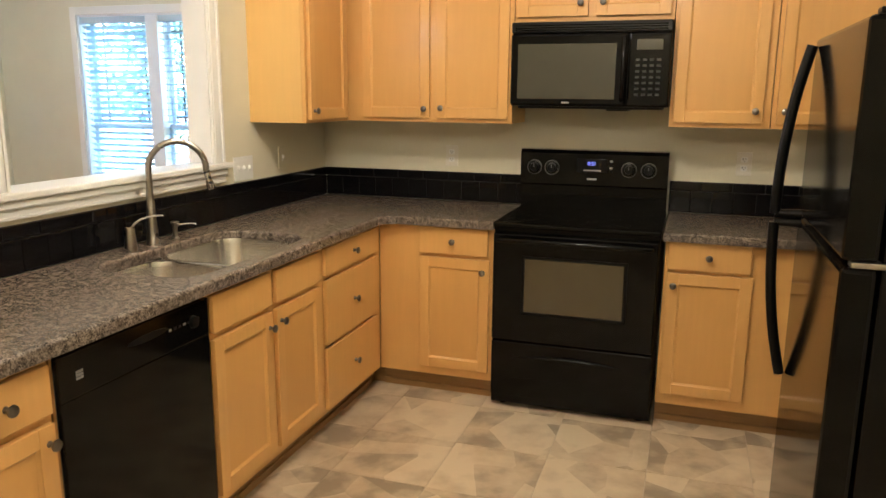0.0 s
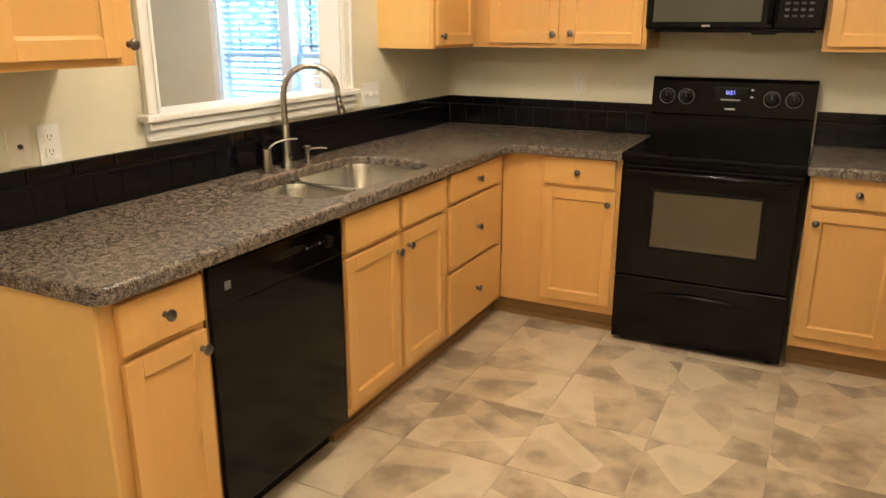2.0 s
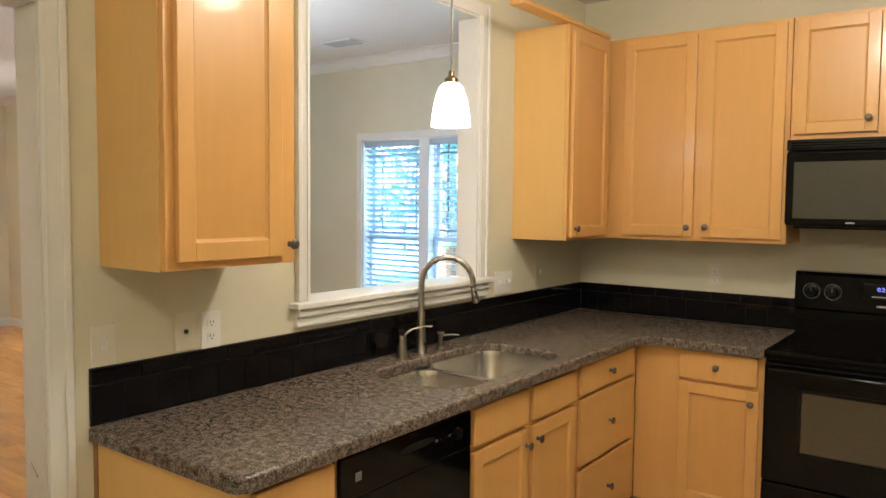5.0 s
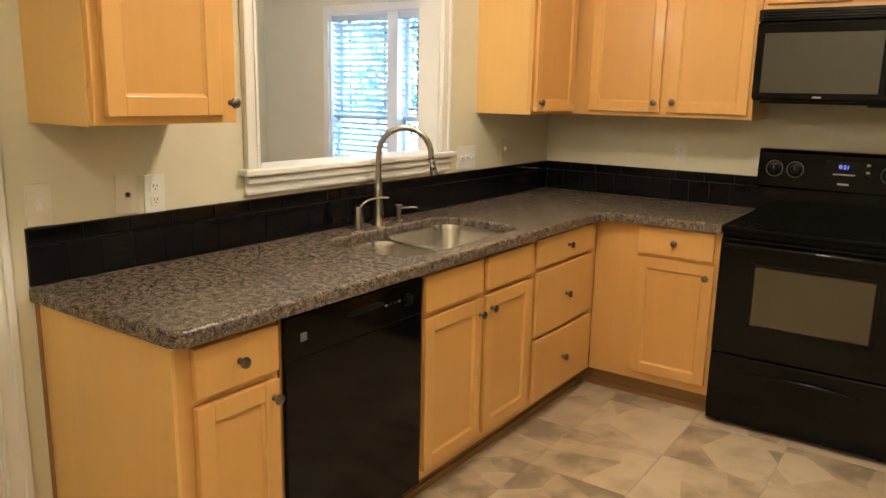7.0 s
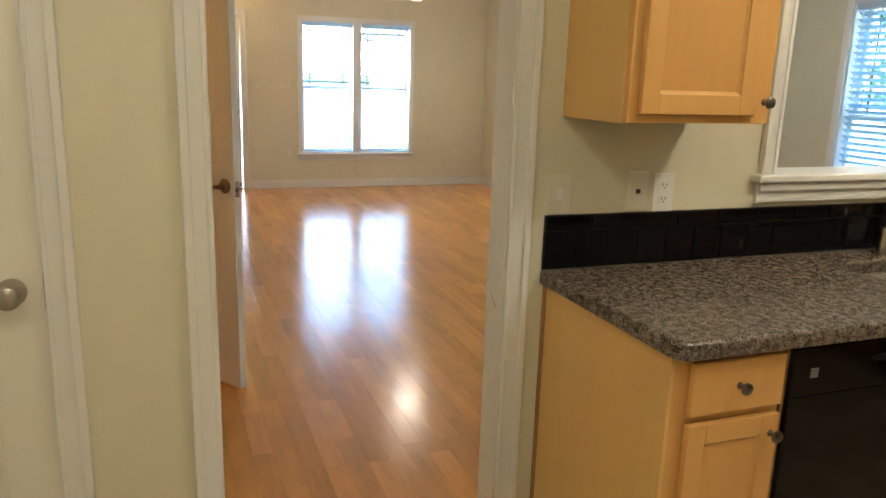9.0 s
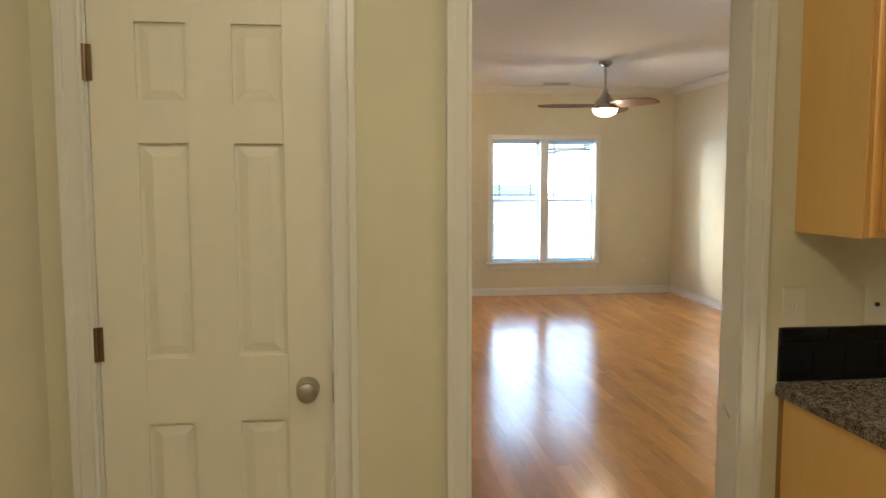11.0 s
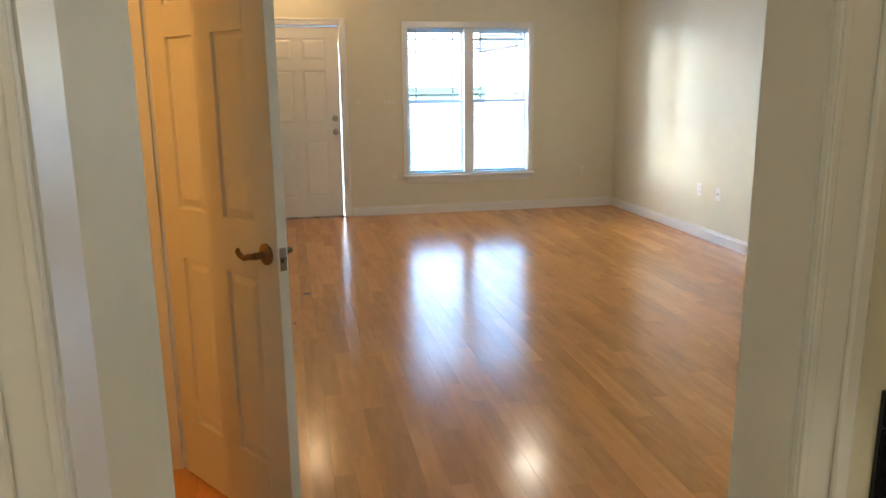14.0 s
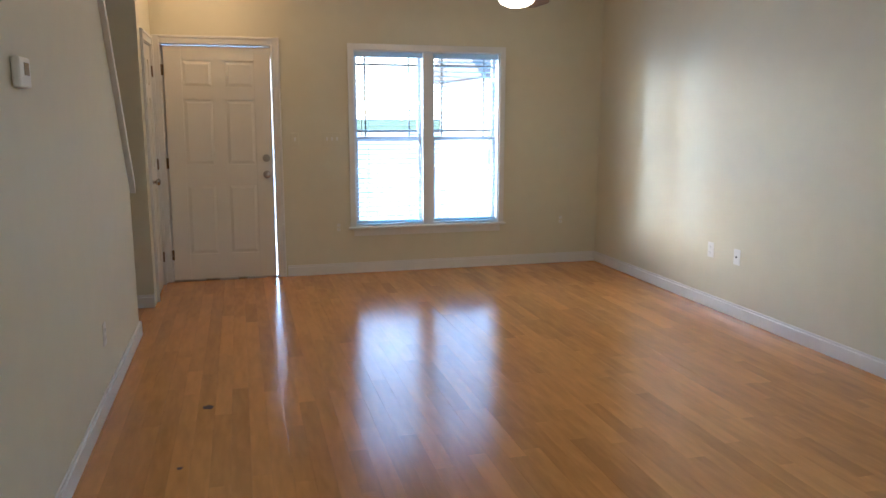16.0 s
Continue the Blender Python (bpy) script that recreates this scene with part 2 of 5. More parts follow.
STOVE = Matrix(((1, 0, 0, 0), (0, -1, 0, 0), (0, 0, 1, 0), (0, 0, 0, 1)))  # the same on the stove wall


def box(bm, x0, y0, z0, x1, y1, z1, bevel=0.0, seg=2):
    lo = [min(a, b) for a, b in ((x0, x1), (y0, y1), (z0, z1))]
    hi = [max(a, b) for a, b in ((x0, x1), (y0, y1), (z0, z1))]
    v = [bm.verts.new((hi[0] if i & 1 else lo[0], hi[1] if i & 2 else lo[1], hi[2] if i & 4 else lo[2])) for i in range(8)]
    faces = [bm.faces.new([v[i] for i in q]) for q in ((0, 2, 3, 1), (4, 5, 7, 6), (0, 1, 5, 4), (2, 6, 7, 3), (0, 4, 6, 2), (1, 3, 7, 5))]
    if bevel:
        edges = list({e for f in faces for e in f.edges})
        bmesh.ops.bevel(bm, geom=edges, offset=bevel, segments=seg, affect="EDGES", profile=0.5)
    return bm


def boxes(*some, bevel=0.0):
    bm = bmesh.new()
    for b in some:
        box(bm, *b, bevel=bevel)
    return bm


def lathe(bm, profile, m=I4, steps=20):
    """A turned shape: (radius, height) pairs round m's z axis."""
    rings = []
    for r, h in profile:
        if r < 1e-5:
            rings.append([bm.verts.new(m @ Vector((0, 0, h)))])
        else:
            rings.append([bm.verts.new(m @ Vector((r * math.cos(2 * math.pi * k / steps), r * math.sin(2 * math.pi * k / steps), h))) for k in range(steps)])
    for a, b in zip(rings, rings[1:]):
        for k in range(steps):
            j = (k + 1) % steps
            if len(a) == 1 and len(b) > 1:
                bm.faces.new((a[0], b[j], b[k]))
            elif len(b) == 1 and len(a) > 1:
                bm.faces.new((a[k], a[j], b[0]))
            elif len(a) > 1:
                bm.faces.new((a[k], a[j], b[j], b[k]))
    return bm


def tube(bm, points, radii, steps=10):
    """A round bar through points, with a radius at each."""
    points = [Vector(p) for p in points]
    rings, side = [], None
    for i, p in enumerate(points):
        d = (points[min(i + 1, len(points) - 1)] - points[max(i - 1, 0)]).normalized()
        if side is None:
            side = d.orthogonal().normalized()
        side = (side - d * side.dot(d)).normalized()
        up = d.cross(side)
        r = radii[i] if isinstance(radii, (list, tuple)) else radii
        rings.append([bm.verts.new(p + r * (math.cos(2 * math.pi * k / steps) * side + math.sin(2 * math.pi * k / steps) * up)) for k in range(steps)])
    for a, b in zip(rings, rings[1:]):
        for k in range(steps):
            j = (k + 1) % steps
            bm.faces.new((a[k], a[j], b[j], b[k]))
    bm.faces.new(rings[0][::-1])
    bm.faces.new(rings[-1])
    return bm


def prism(bm, outline, z0, z1, m=I4):
    """An outline in x and y drawn up from z0 to z1."""
    a = [bm.verts.new(m @ Vector((x, y, z0))) for x, y in outline]
    b = [bm.verts.new(m @ Vector((x, y, z1))) for x, y in outline]
    bm.faces.new(a[::-1])
    bm.faces.new(b)
    for i in range(len(a)):
        j = (i + 1) % len(a)
        bm.faces.new((a[i], a[j], b[j], b[i]))
    return bm


def round_rect(x0, y0, x1, y1, r, steps=5):
    pts = []
    for cx, cy, a0 in ((x1 - r, y1 - r, 0), (x0 + r, y1 - r, 90), (x0 + r, y0 + r, 180), (x1 - r, y0 + r, 270)):
        for k in range(steps + 1):
            a = radians(a0 + 90 * k / steps)
            pts.append((cx + r * math.cos(a), cy + r * math.sin(a)))
    return pts


def mesh_of(name, bm, material, m=I4, smooth=False):
    if m is not I4:
        bm.transform(m)
    bmesh.ops.recalc_face_normals(bm, faces=bm.faces)
    me = bpy.data.meshes.new(name)
    bm.to_mesh(me)
    bm.free()
    me.materials.append(material)
    if smooth:
        for p in me.polygons:
            p.use_smooth = True
        me.set_sharp_from_angle(angle=radians(40))
    return me


def thing(name, at, label, category, group="", kind=""):
    ob = new(name)
    ob.location = at
    ob.empty_display_size = 0.1
    ORG[ob] = Vector(at)
    return tagged(ob, label, category, group, kind)


def part(name, bm, material, parent, label="", m=I4, smooth=False):
    """One mesh, given in the world's space, under a thing or a part."""
    ob = new(name, mesh_of(name, bm, material, Matrix.Translation(-ORG[parent]) @ m, smooth))
    ob.parent = parent
    ORG[ob] = ORG[parent]
    return tagged(ob, label)


def solid(name, bm, material, label, category, kind="structure", group="", smooth=False):
    return tagged(new(name, mesh_of(name, bm, material, I4, smooth)), label, category, group, kind)


def wall(name, axis, c0, c1, u0, u1, z0, z1, holes=(), material=None, label="cream painted plaster wall"):
    """A wall between c0 and c1 along axis x or y, from u0 to u1 on the other, with openings (u0, u1, z0, z1)."""
    bm = bmesh.new()
    us = sorted({u0, u1, *(h[0] for h in holes), *(h[1] for h in holes)})
    for a, b in zip(us, us[1:]):
        mid, z = (a + b) / 2, z0
        for h in sorted((h for h in holes if h[0] < mid < h[1]), key=lambda h: h[2]):
            if h[2] > z:
                box(bm, *((c0, a, z, c1, b, h[2]) if axis == "x" else (a, c0, z, b, c1, h[2])))
            z = h[3]
        if z < z1:
            box(bm, *((c0, a, z, c1, b, z1) if axis == "x" else (a, c0, z, b, c1, z1)))
    bmesh.ops.remove_doubles(bm, verts=bm.verts, dist=1e-5)
    seen = {}
    for f in list(bm.faces):
        seen.setdefault(tuple(round(c, 4) for c in f.calc_center_median()), []).append(f)
    bmesh.ops.delete(bm, geom=[f for fs in seen.values() if len(fs) > 1 for f in fs], context="FACES_ONLY")
    return solid(name, bm, material or PAINT, label, "wall")

# ---- the shell of the house ----
XW = -7.58  # the window wall's inner face
RIGHT = 0.06  # the living room's long wall
LEFT = -4.12  # the stair side
BACK = -5.03
BAY = -3.03  # where the long wall turns into the dining bay
ALC = 0.56  # the dining bay's window wall
TOP = 2.72
wall("wall_sink", "x", -0.115, 0.0, BACK - 0.12, ALC + 0.12, 0, TOP, [(-2.205, -1.095, 1.155, 2.42), (-3.937, -3.105, -1, 2.06), (-4.92, -4.28, -1, 2.05)])
wall("wall_stove", "y", 0.0, 0.12, 0.0, 3.32, 0, TOP)
wall("wall_fridge", "x", 3.2, 3.32, BACK - 0.12, 0.0, 0, TOP)
wall("wall_kitchen_back", "y", BACK - 0.12, BACK, 0.0, 3.2, 0, TOP)
wall("wall_pantry_back", "y", -5.27, -5.15, -7.7, 0.0, 0, TOP)
wall("wall_window", "x", XW - 0.14, XW, -5.15, RIGHT, 0, TOP, [(-4.05, -3.10, -1, 2.075), (-2.405, -0.99, 0.435, 2.05)])
wall("wall_living_long", "y", RIGHT, RIGHT + 0.12, XW - 0.14, BAY, 0, TOP)
wall("wall_bay_side", "x", BAY - 0.12, BAY, RIGHT + 0.12, ALC, 0, TOP)
wall("wall_bay_window", "y", ALC, ALC + 0.14, BAY - 0.12, -0.115, 0, TOP, [(-2.28, -0.98, 0.435, 2.05)])
wall("wall_living_left", "y", LEFT - 0.12, LEFT, -4.75, -0.115, 0, TOP, [(-2.095, -1.375, -1, 2.05)])
wall("wall_passage", "y", LEFT, -3.916, -0.50, -0.115, 0, TOP)
wall("wall_stair_end", "x", -6.81, -6.69, -5.15, LEFT + 0.02, 0, TOP)
wall("wall_entry_closet", "y", LEFT - 0.10, LEFT + 0.02, XW, -6.81, 0, TOP, [(-7.50, -6.90, -1, 2.05)])
wall("wall_hall_closet_side", "x", -2.62, -2.5, -5.15, LEFT - 0.12, 0, TOP)
bm = bmesh.new()
prism(bm, [(-5.90, 0.0), (-4.75, 0.0), (-4.75, TOP), (-4.78, TOP), (-5.90, 0.99)], LEFT - 0.12, LEFT, Matrix(((1, 0, 0, 0), (0, 0, 1, 0), (0, 1, 0, 0), (0, 0, 0, 1))))
solid("wall_stair_knee", bm, PAINT, "cream painted stair knee wall with sloping top", "wall")
bm = bmesh.new()
prism(bm, [(-5.95, 0.955), (-5.95, 1.035), (-4.83, 2.715), (-4.765, 2.715)], LEFT - 0.15, LEFT + 0.03, Matrix(((1, 0, 0, 0), (0, 0, 1, 0), (0, 1, 0, 0), (0, 0, 0, 1))))
solid("trim_stair_cap", bm, TRIM, "white painted sloping cap on the stair wall", "trim")

solid("ceiling_kitchen", boxes((0, BACK, TOP - 0.02, 3.2, 0, TOP + 0.1)), CEIL, "white painted flat kitchen ceiling", "ceiling")
solid("ceiling_living", boxes((XW - 0.14, -5.27, TOP, -0.115, ALC + 0.14, TOP + 0.12)), CEIL, "white painted flat living room ceiling", "ceiling")
solid("floor", boxes((XW - 0.14, -5.27, -0.12, -0.06, ALC + 0.14, -0.012)), SEAM, "dark subfloor under the oak planks", "floor")
solid("floor_kitchen", boxes((-0.06, BACK - 0.24, -0.12, 3.32, 0.12, -0.004)), GROUT, "tan grout bed under the kitchen tiles", "floor")
solid("threshold", boxes((-0.09, -3.914, -0.012, -0.03, -3.128, 0.006), bevel=0.004), OAK, "oak strip between tile and plank floors", "threshold")


def run(points, height, depth, name, label, material=TRIM, top=True):
    """Baseboard along straight runs ((x0, y0, x1, y1), side) with a beaded upper edge."""
    bm = bmesh.new()
    for x0, y0, x1, y1, nx, ny in points:
        box(bm, x0, y0, 0, x1 + nx * depth, y1 + ny * depth, height - 0.018, bevel=0.002)
        box(bm, x0, y0, height - 0.018, x1 + nx * depth * 0.55, y1 + ny * depth * 0.55, height, bevel=0.003)
    return solid(name, bm, material, label, "baseboard")


run([(XW, -3.035, XW, RIGHT, 1, 0)], 0.10, 0.016, "baseboard", "white painted baseboard under the window")
run([(XW + 0.016, RIGHT, BAY, RIGHT, 0, -1)], 0.10, 0.016, "baseboard", "white painted baseboard on the long wall")
run([(BAY, RIGHT - 0.016, BAY, ALC, 1, 0), (BAY + 0.016, ALC, -0.115, ALC, 0, -1)], 0.10, 0.016, "baseboard", "white painted baseboard in the bay")
run([(-5.90, LEFT, -2.165, LEFT, 0, 1), (-1.31, LEFT, -0.50, LEFT, 0, 1), (-5.90, LEFT - 0.12, -5.90, LEFT + 0.016, -1, 0)], 0.10, 0.016, "baseboard", "white painted baseboard on the stair wall")
run([(-6.69, -5.1, -6.69, LEFT + 0.02, 1, 0)], 0.10, 0.016, "baseboard", "white painted baseboard at the stair foot")
run([(0.0, -3.06, 0.0, -3.0, 1, 0), (0.0, -4.23, 0.0, -4.0, 1, 0)], 0.10, 0.014, "baseboard", "white painted baseboard beside the kitchen doorways")


def crown(bm, a, b, n):
    """Crown moulding from a to b below the ceiling; n points into the room."""
    prof = [(0, 0), (0, -0.085), (0.012, -0.085), (0.022, -0.06), (0.05, -0.03), (0.072, -0.014), (0.072, 0)]
    ends = []
    for p in (a, b):
        ends.append([bm.verts.new((p[0] + n[0] * d, p[1] + n[1] * d, TOP + h)) for d, h in prof])
    for i in range(len(prof)):
        j = (i + 1) % len(prof)
        bm.faces.new((ends[0][i], ends[0][j], ends[1][j], ends[1][i]))
    bm.faces.new(ends[0])
    bm.faces.new(ends[1][::-1])


bm = bmesh.new()
crown(bm, (XW, -5.1), (XW, RIGHT), (1, 0))
crown(bm, (XW, RIGHT), (BAY, RIGHT), (0, -1))
crown(bm, (BAY, RIGHT), (BAY, ALC), (1, 0))
crown(bm, (BAY, ALC), (-0.115, ALC), (0, -1))
solid("trim_crown", bm, TRIM, "white painted crown moulding round the living room", "trim")


def casing(name, m, u0, u1, z1, width=0.068, z0=0.0, label="white painted moulded door casing"):
    """Door casing in (along, out, up): two legs and a head, each with a raised outer band."""
    bm = bmesh.new()
    for a, b in ((u0 - width, u0), (u1, u1 + width)):
        box(bm, a, 0.0, z0, b, 0.012, z1 + width, bevel=0.002)
        o = (a, a + 0.022) if a < u0 else (b - 0.022, b)
        box(bm, o[0], 0.0121, z0, o[1], 0.021, z1 + width, bevel=0.004)
        k = (b - 0.012, b - 0.002) if a < u0 else (a + 0.002, a + 0.012)
        box(bm, k[0], 0.0121, z0, k[1], 0.016, z1, bevel=0.002)
    box(bm, u0, 0.0, z1, u1, 0.012, z1 + width, bevel=0.002)
    box(bm, u0 - 0.001, 0.0121, z1 + width - 0.022, u1 + 0.001, 0.021, z1 + width, bevel=0.004)
    bm.transform(m)
    return solid(name, bm, TRIM, label, "trim")


LIVWALL = Matrix(((0, -1, 0, -0.115), (1, 0, 0, 0), (0, 0, 1, 0), (0, 0, 0, 1)))
WINWALL = Matrix(((0, 1, 0, XW), (1, 0, 0, 0), (0, 0, 1, 0), (0, 0, 0, 1)))
LEFTWALL = Matrix(((1, 0, 0, 0), (0, 1, 0, LEFT), (0, 0, 1, 0), (0, 0, 0, 1)))
ENTRYWALL = Matrix(((1, 0, 0, 0), (0, 1, 0, LEFT + 0.02), (0, 0, 1, 0), (0, 0, 0, 1)))
BAYWALL = Matrix(((1, 0, 0, 0), (0, -1, 0, ALC), (0, 0, 1, 0), (0, 0, 0, 1)))
casing("trim_doorway", SINK, -3.918, -3.124, 2.035)
casing("trim_pantry", SINK, -4.904, -4.295, 2.035)
casing("trim_front_door", WINWALL, -4.035, -3.115, 2.06)
casing("trim_hall_closet", LEFTWALL, -2.080, -1.390, 2.035)
casing("trim_entry_closet", ENTRYWALL, -7.485, -6.915, 2.035)


def jamb(name, m, u0, u1, z1, d0, d1, stop=True):
    bm = boxes((u0, d0, 0, u0 + 0.022, d1, z1), (u1 - 0.022, d0, 0, u1, d1, z1), (u0 + 0.022, d0, z1 - 0.022, u1 - 0.022, d1, z1))
    if stop:
        c = (d0 + d1) / 2
        for b in ((u0 + 0.022, c - 0.018, 0, u0 + 0.034, c + 0.018, z1 - 0.022), (u1 - 0.034, c - 0.018, 0, u1 - 0.022, c + 0.018, z1 - 0.022)):
            box(bm, *b, bevel=0.002)
    bm.transform(m)
    return solid(name, bm, TRIM, "white painted door jamb with stop", "trim")


jamb("trim_doorway_jamb", SINK, -3.937, -3.105, 2.06, -0.114, -0.001, False)
SCUFF = mat("grey_scuff", (0.44, 0.39, 0.30), 0.7, vary=0.4, scale=60)
for x, z, w, h, a in ((-0.062, 0.812, 0.030, 0.005, 38), (-0.048, 0.800, 0.012, 0.009, 20), (-0.078, 0.826, 0.006, 0.006, 0)):
    bm = boxes((-w / 2, 0, -h / 2, w / 2, 0.0012, h / 2), bevel=0.0004)
    bm.transform(Matrix.Translation((x, -3.1285, z)) @ pose(0, 0, 0, 0, a, 0))
    mark = new("scuff", mesh_of("scuff", bm, SCUFF))
    mark.parent = bpy.data.objects["trim_doorway_jamb"]
jamb("trim_pantry_jamb", SINK, -4.92, -4.28, 2.05, -0.114, -0.001, False)
jamb("trim_front_jamb", WINWALL, -4.05, -3.10, 2.075, -0.139, -0.001, False)
jamb("trim_closet_jamb", LEFTWALL, -2.095, -1.375, 2.05, -0.119, -0.001)
jamb("trim_entry_jamb", ENTRYWALL, -7.50, -6.90, 2.05, -0.119, -0.001, False)


def hinge(parent, at, m, h=0.09):
    bm = boxes((-0.017, 0, -h / 2, 0.017, 0.003, h / 2), bevel=0.001)
    tube(bm, [(0, 0.006, -h / 2), (0, 0.006, h / 2)], 0.006, 8)
    part("hinge", bm, BRASS, parent, "aged brass hinge", m @ Matrix.Translation(at))


def knob_round(parent, at, m):
    bm = bmesh.new()
    lathe(bm, [(0, 0), (0.032, 0), (0.032, 0.006), (0.014, 0.010), (0.011, 0.03), (0.020, 0.037), (0.028, 0.05), (0.026, 0.062), (0.014, 0.068), (0, 0.069)], m @ Matrix.Translation(at) @ pose(0, 0, 0, -90))
    part("door_knob", bm, NICKEL, parent, "satin nickel round door knob", smooth=True)


def panel_door(name, m, w, h, label, group="", face=(True, True)):
    """Six-panel door in (along from 0 to w, out from 0 to -0.035, up), placed by m."""
    base = m @ Vector((w / 2, -0.017, 0.0))
    d = thing(name, base, label, "door", group, "structure")
    st, mid, T = (0.115, 0.112, 0.035) if w < 0.75 else (0.142, 0.096, 0.035)
    rows = [(0.24, 0.86), (1.035, 1.60), (1.70, h - 0.115)]
    bm = boxes((0, -T, 0.008, st, 0, h), (w - st, -T, 0.008, w, 0, h), bevel=0.002)
    c0, c1 = w / 2 - mid / 2, w / 2 + mid / 2
    z = 0.008
    for a, b in rows + [(h, h)]:
        box(bm, st, -T, z, w - st, 0, a)
        z = b
    for a, b in rows:
        box(bm, c0, -T, a, c1, 0, b)
    slab = part("slab", bm, DOORPAINT, d, "", m)
    for a, b in rows:
        for u0, u1 in ((st, c0), (c1, w - st)):
            bm = boxes((u0, -T + 0.012, a, u1, -0.012, b))
            for s, y0, y1 in ((1, -0.012, -0.004), (-1, -T + 0.012, -T + 0.004)):
                o, i = 0.010, 0.034
                lo = [bm.verts.new((x, y0, zz)) for x, zz in ((u0 + o, a + o), (u1 - o, a + o), (u1 - o, b - o), (u0 + o, b - o))]
                hi = [bm.verts.new((x, y1, zz)) for x, zz in ((u0 + i, a + i), (u1 - i, a + i), (u1 - i, b - i), (u0 + i, b - i))]
                bm.faces.new(hi)
                bm.faces.new(lo[::-1])
                for k in range(4):
                    bm.faces.new((lo[k], lo[(k + 1) % 4], hi[(k + 1) % 4], hi[k]))
            part("panel", bm, DOORPAINT, slab, "", m)
    return d


# pantry door, shut, seen from the kitchen
PANTRY = SINK @ Matrix.Translation((-4.897, -0.004, 0))
door = panel_door("door_1", PANTRY, 0.596, 2.02, "closed white six-panel pantry door", "")
knob_round(door, (-4.363, 0.0, 0.945), SINK)
for z in (0.25, 1.08, 1.80):
    hinge(door, (-4.901, 0.003, z), SINK)
part("strike_plate", boxes((-4.297, 0.0, 0.90, -4.287, 0.004, 0.985), bevel=0.001), BRASS, door, "brass strike plate", SINK)

# front door, not quite shut: daylight stands at its latch side
FRONT = WINWALL @ Matrix.Translation((-4.024, -0.02, 0)) @ pose(0, 0, 0, 0, 0.42, 0)
door = panel_door("door_2", FRONT, 0.886, 2.045, "white six-panel front door standing slightly ajar", "")
for z, r in ((0.94, 0), (1.085, 1)):
    bm = bmesh.new()
    prof = [(0, 0), (0.034, 0), (0.034, 0.008), (0.014, 0.012), (0.013, 0.03), (0.030, 0.042), (0.032, 0.055), (0.014, 0.068), (0, 0.069)] if r == 0 else [(0, 0), (0.034, 0), (0.032, 0.014), (0.010, 0.016), (0.010, 0.024), (0, 0.024)]
    lathe(bm, prof, WINWALL @ Matrix.Translation((-3.188, -0.018, z)) @ pose(0, 0, 0, -90))
    part("door_knob" if r == 0 else "deadbolt", bm, NICKEL, door, "satin nickel knob" if r == 0 else "satin nickel deadbolt turn", smooth=True)
for z in (0.24, 1.05, 1.84):
    hinge(door, (-4.030, -0.012, z), WINWALL)
# strips added to keep daylight out of the hinge-side and head gaps
bm = boxes((-4.028, -0.085, 0.015, -3.985, -0.058, 2.05), (-3.985, -0.085, 2.01, -3.122, -0.058, 2.05))
bm.transform(WINWALL)
solid("trim_front_stop", bm, TRIM, "white painted strip added to block daylight behind the front door", "trim")
solid("door_sill", boxes((XW - 0.15, -4.028, -0.012, XW + 0.01, -3.122, 0.014), bevel=0.004), NICKEL, "metal threshold under the front door", "threshold")

# hall closet door, swung open into the living room
SWING = Matrix.Translation((-2.058, LEFT + 0.006, 0)) @ pose(0, 0, 0, 0, 0, 35.0)
door = panel_door("door_3", SWING, 0.695, 2.02, "open white six-panel closet door with lever handle", "")
for s in (1, -1):
    bm = bmesh.new()
    y0 = 0.0 if s > 0 else -0.035
    lathe(bm, [(0, 0), (0.033, 0), (0.033, 0.006), (0.022, 0.012), (0.011, 0.016), (0.011, 0.045), (0, 0.046)], SWING @ Matrix.Translation((0.637, y0, 0.95)) @ pose(0, 0, 0, -90 * s))
    tube(bm, [SWING @ Vector(p) for p in ((0.641, y0 + s * 0.045, 0.95), (0.617, y0 + s * 0.05, 0.948), (0.592, y0 + s * 0.05, 0.938), (0.567, y0 + s * 0.048, 0.944), (0.553, y0 + s * 0.048, 0.955), (0.558, y0 + s * 0.048, 0.962))], [0.010, 0.010, 0.008, 0.009, 0.008, 0.006], 10)
    part("lever_handle", bm, BRASS, door, "aged bronze wave lever handle", smooth=True)
part("latch_plate", boxes((0.694, -0.029, 0.905, 0.697, -0.006, 0.975), (0.697, -0.022, 0.93, 0.708, -0.012, 0.95), bevel=0.001), NICKEL, door, "satin nickel latch plate", SWING)
for z in (0.25, 1.05, 1.80):
    hinge(door, (-2.062, 0.002, z), LEFTWALL)

# entry closet door on the stair side, shut
door = panel_door("door_4", ENTRYWALL @ Matrix.Translation((-7.478, -0.004, 0)), 0.555, 2.02, "closed white six-panel entry closet door", "")
knob_round(door, (-6.985, 0.0, 0.94), ENTRYWALL)
for z in (0.25, 1.05, 1.82):
    hinge(door, (-7.482, 0.003, z), ENTRYWALL)


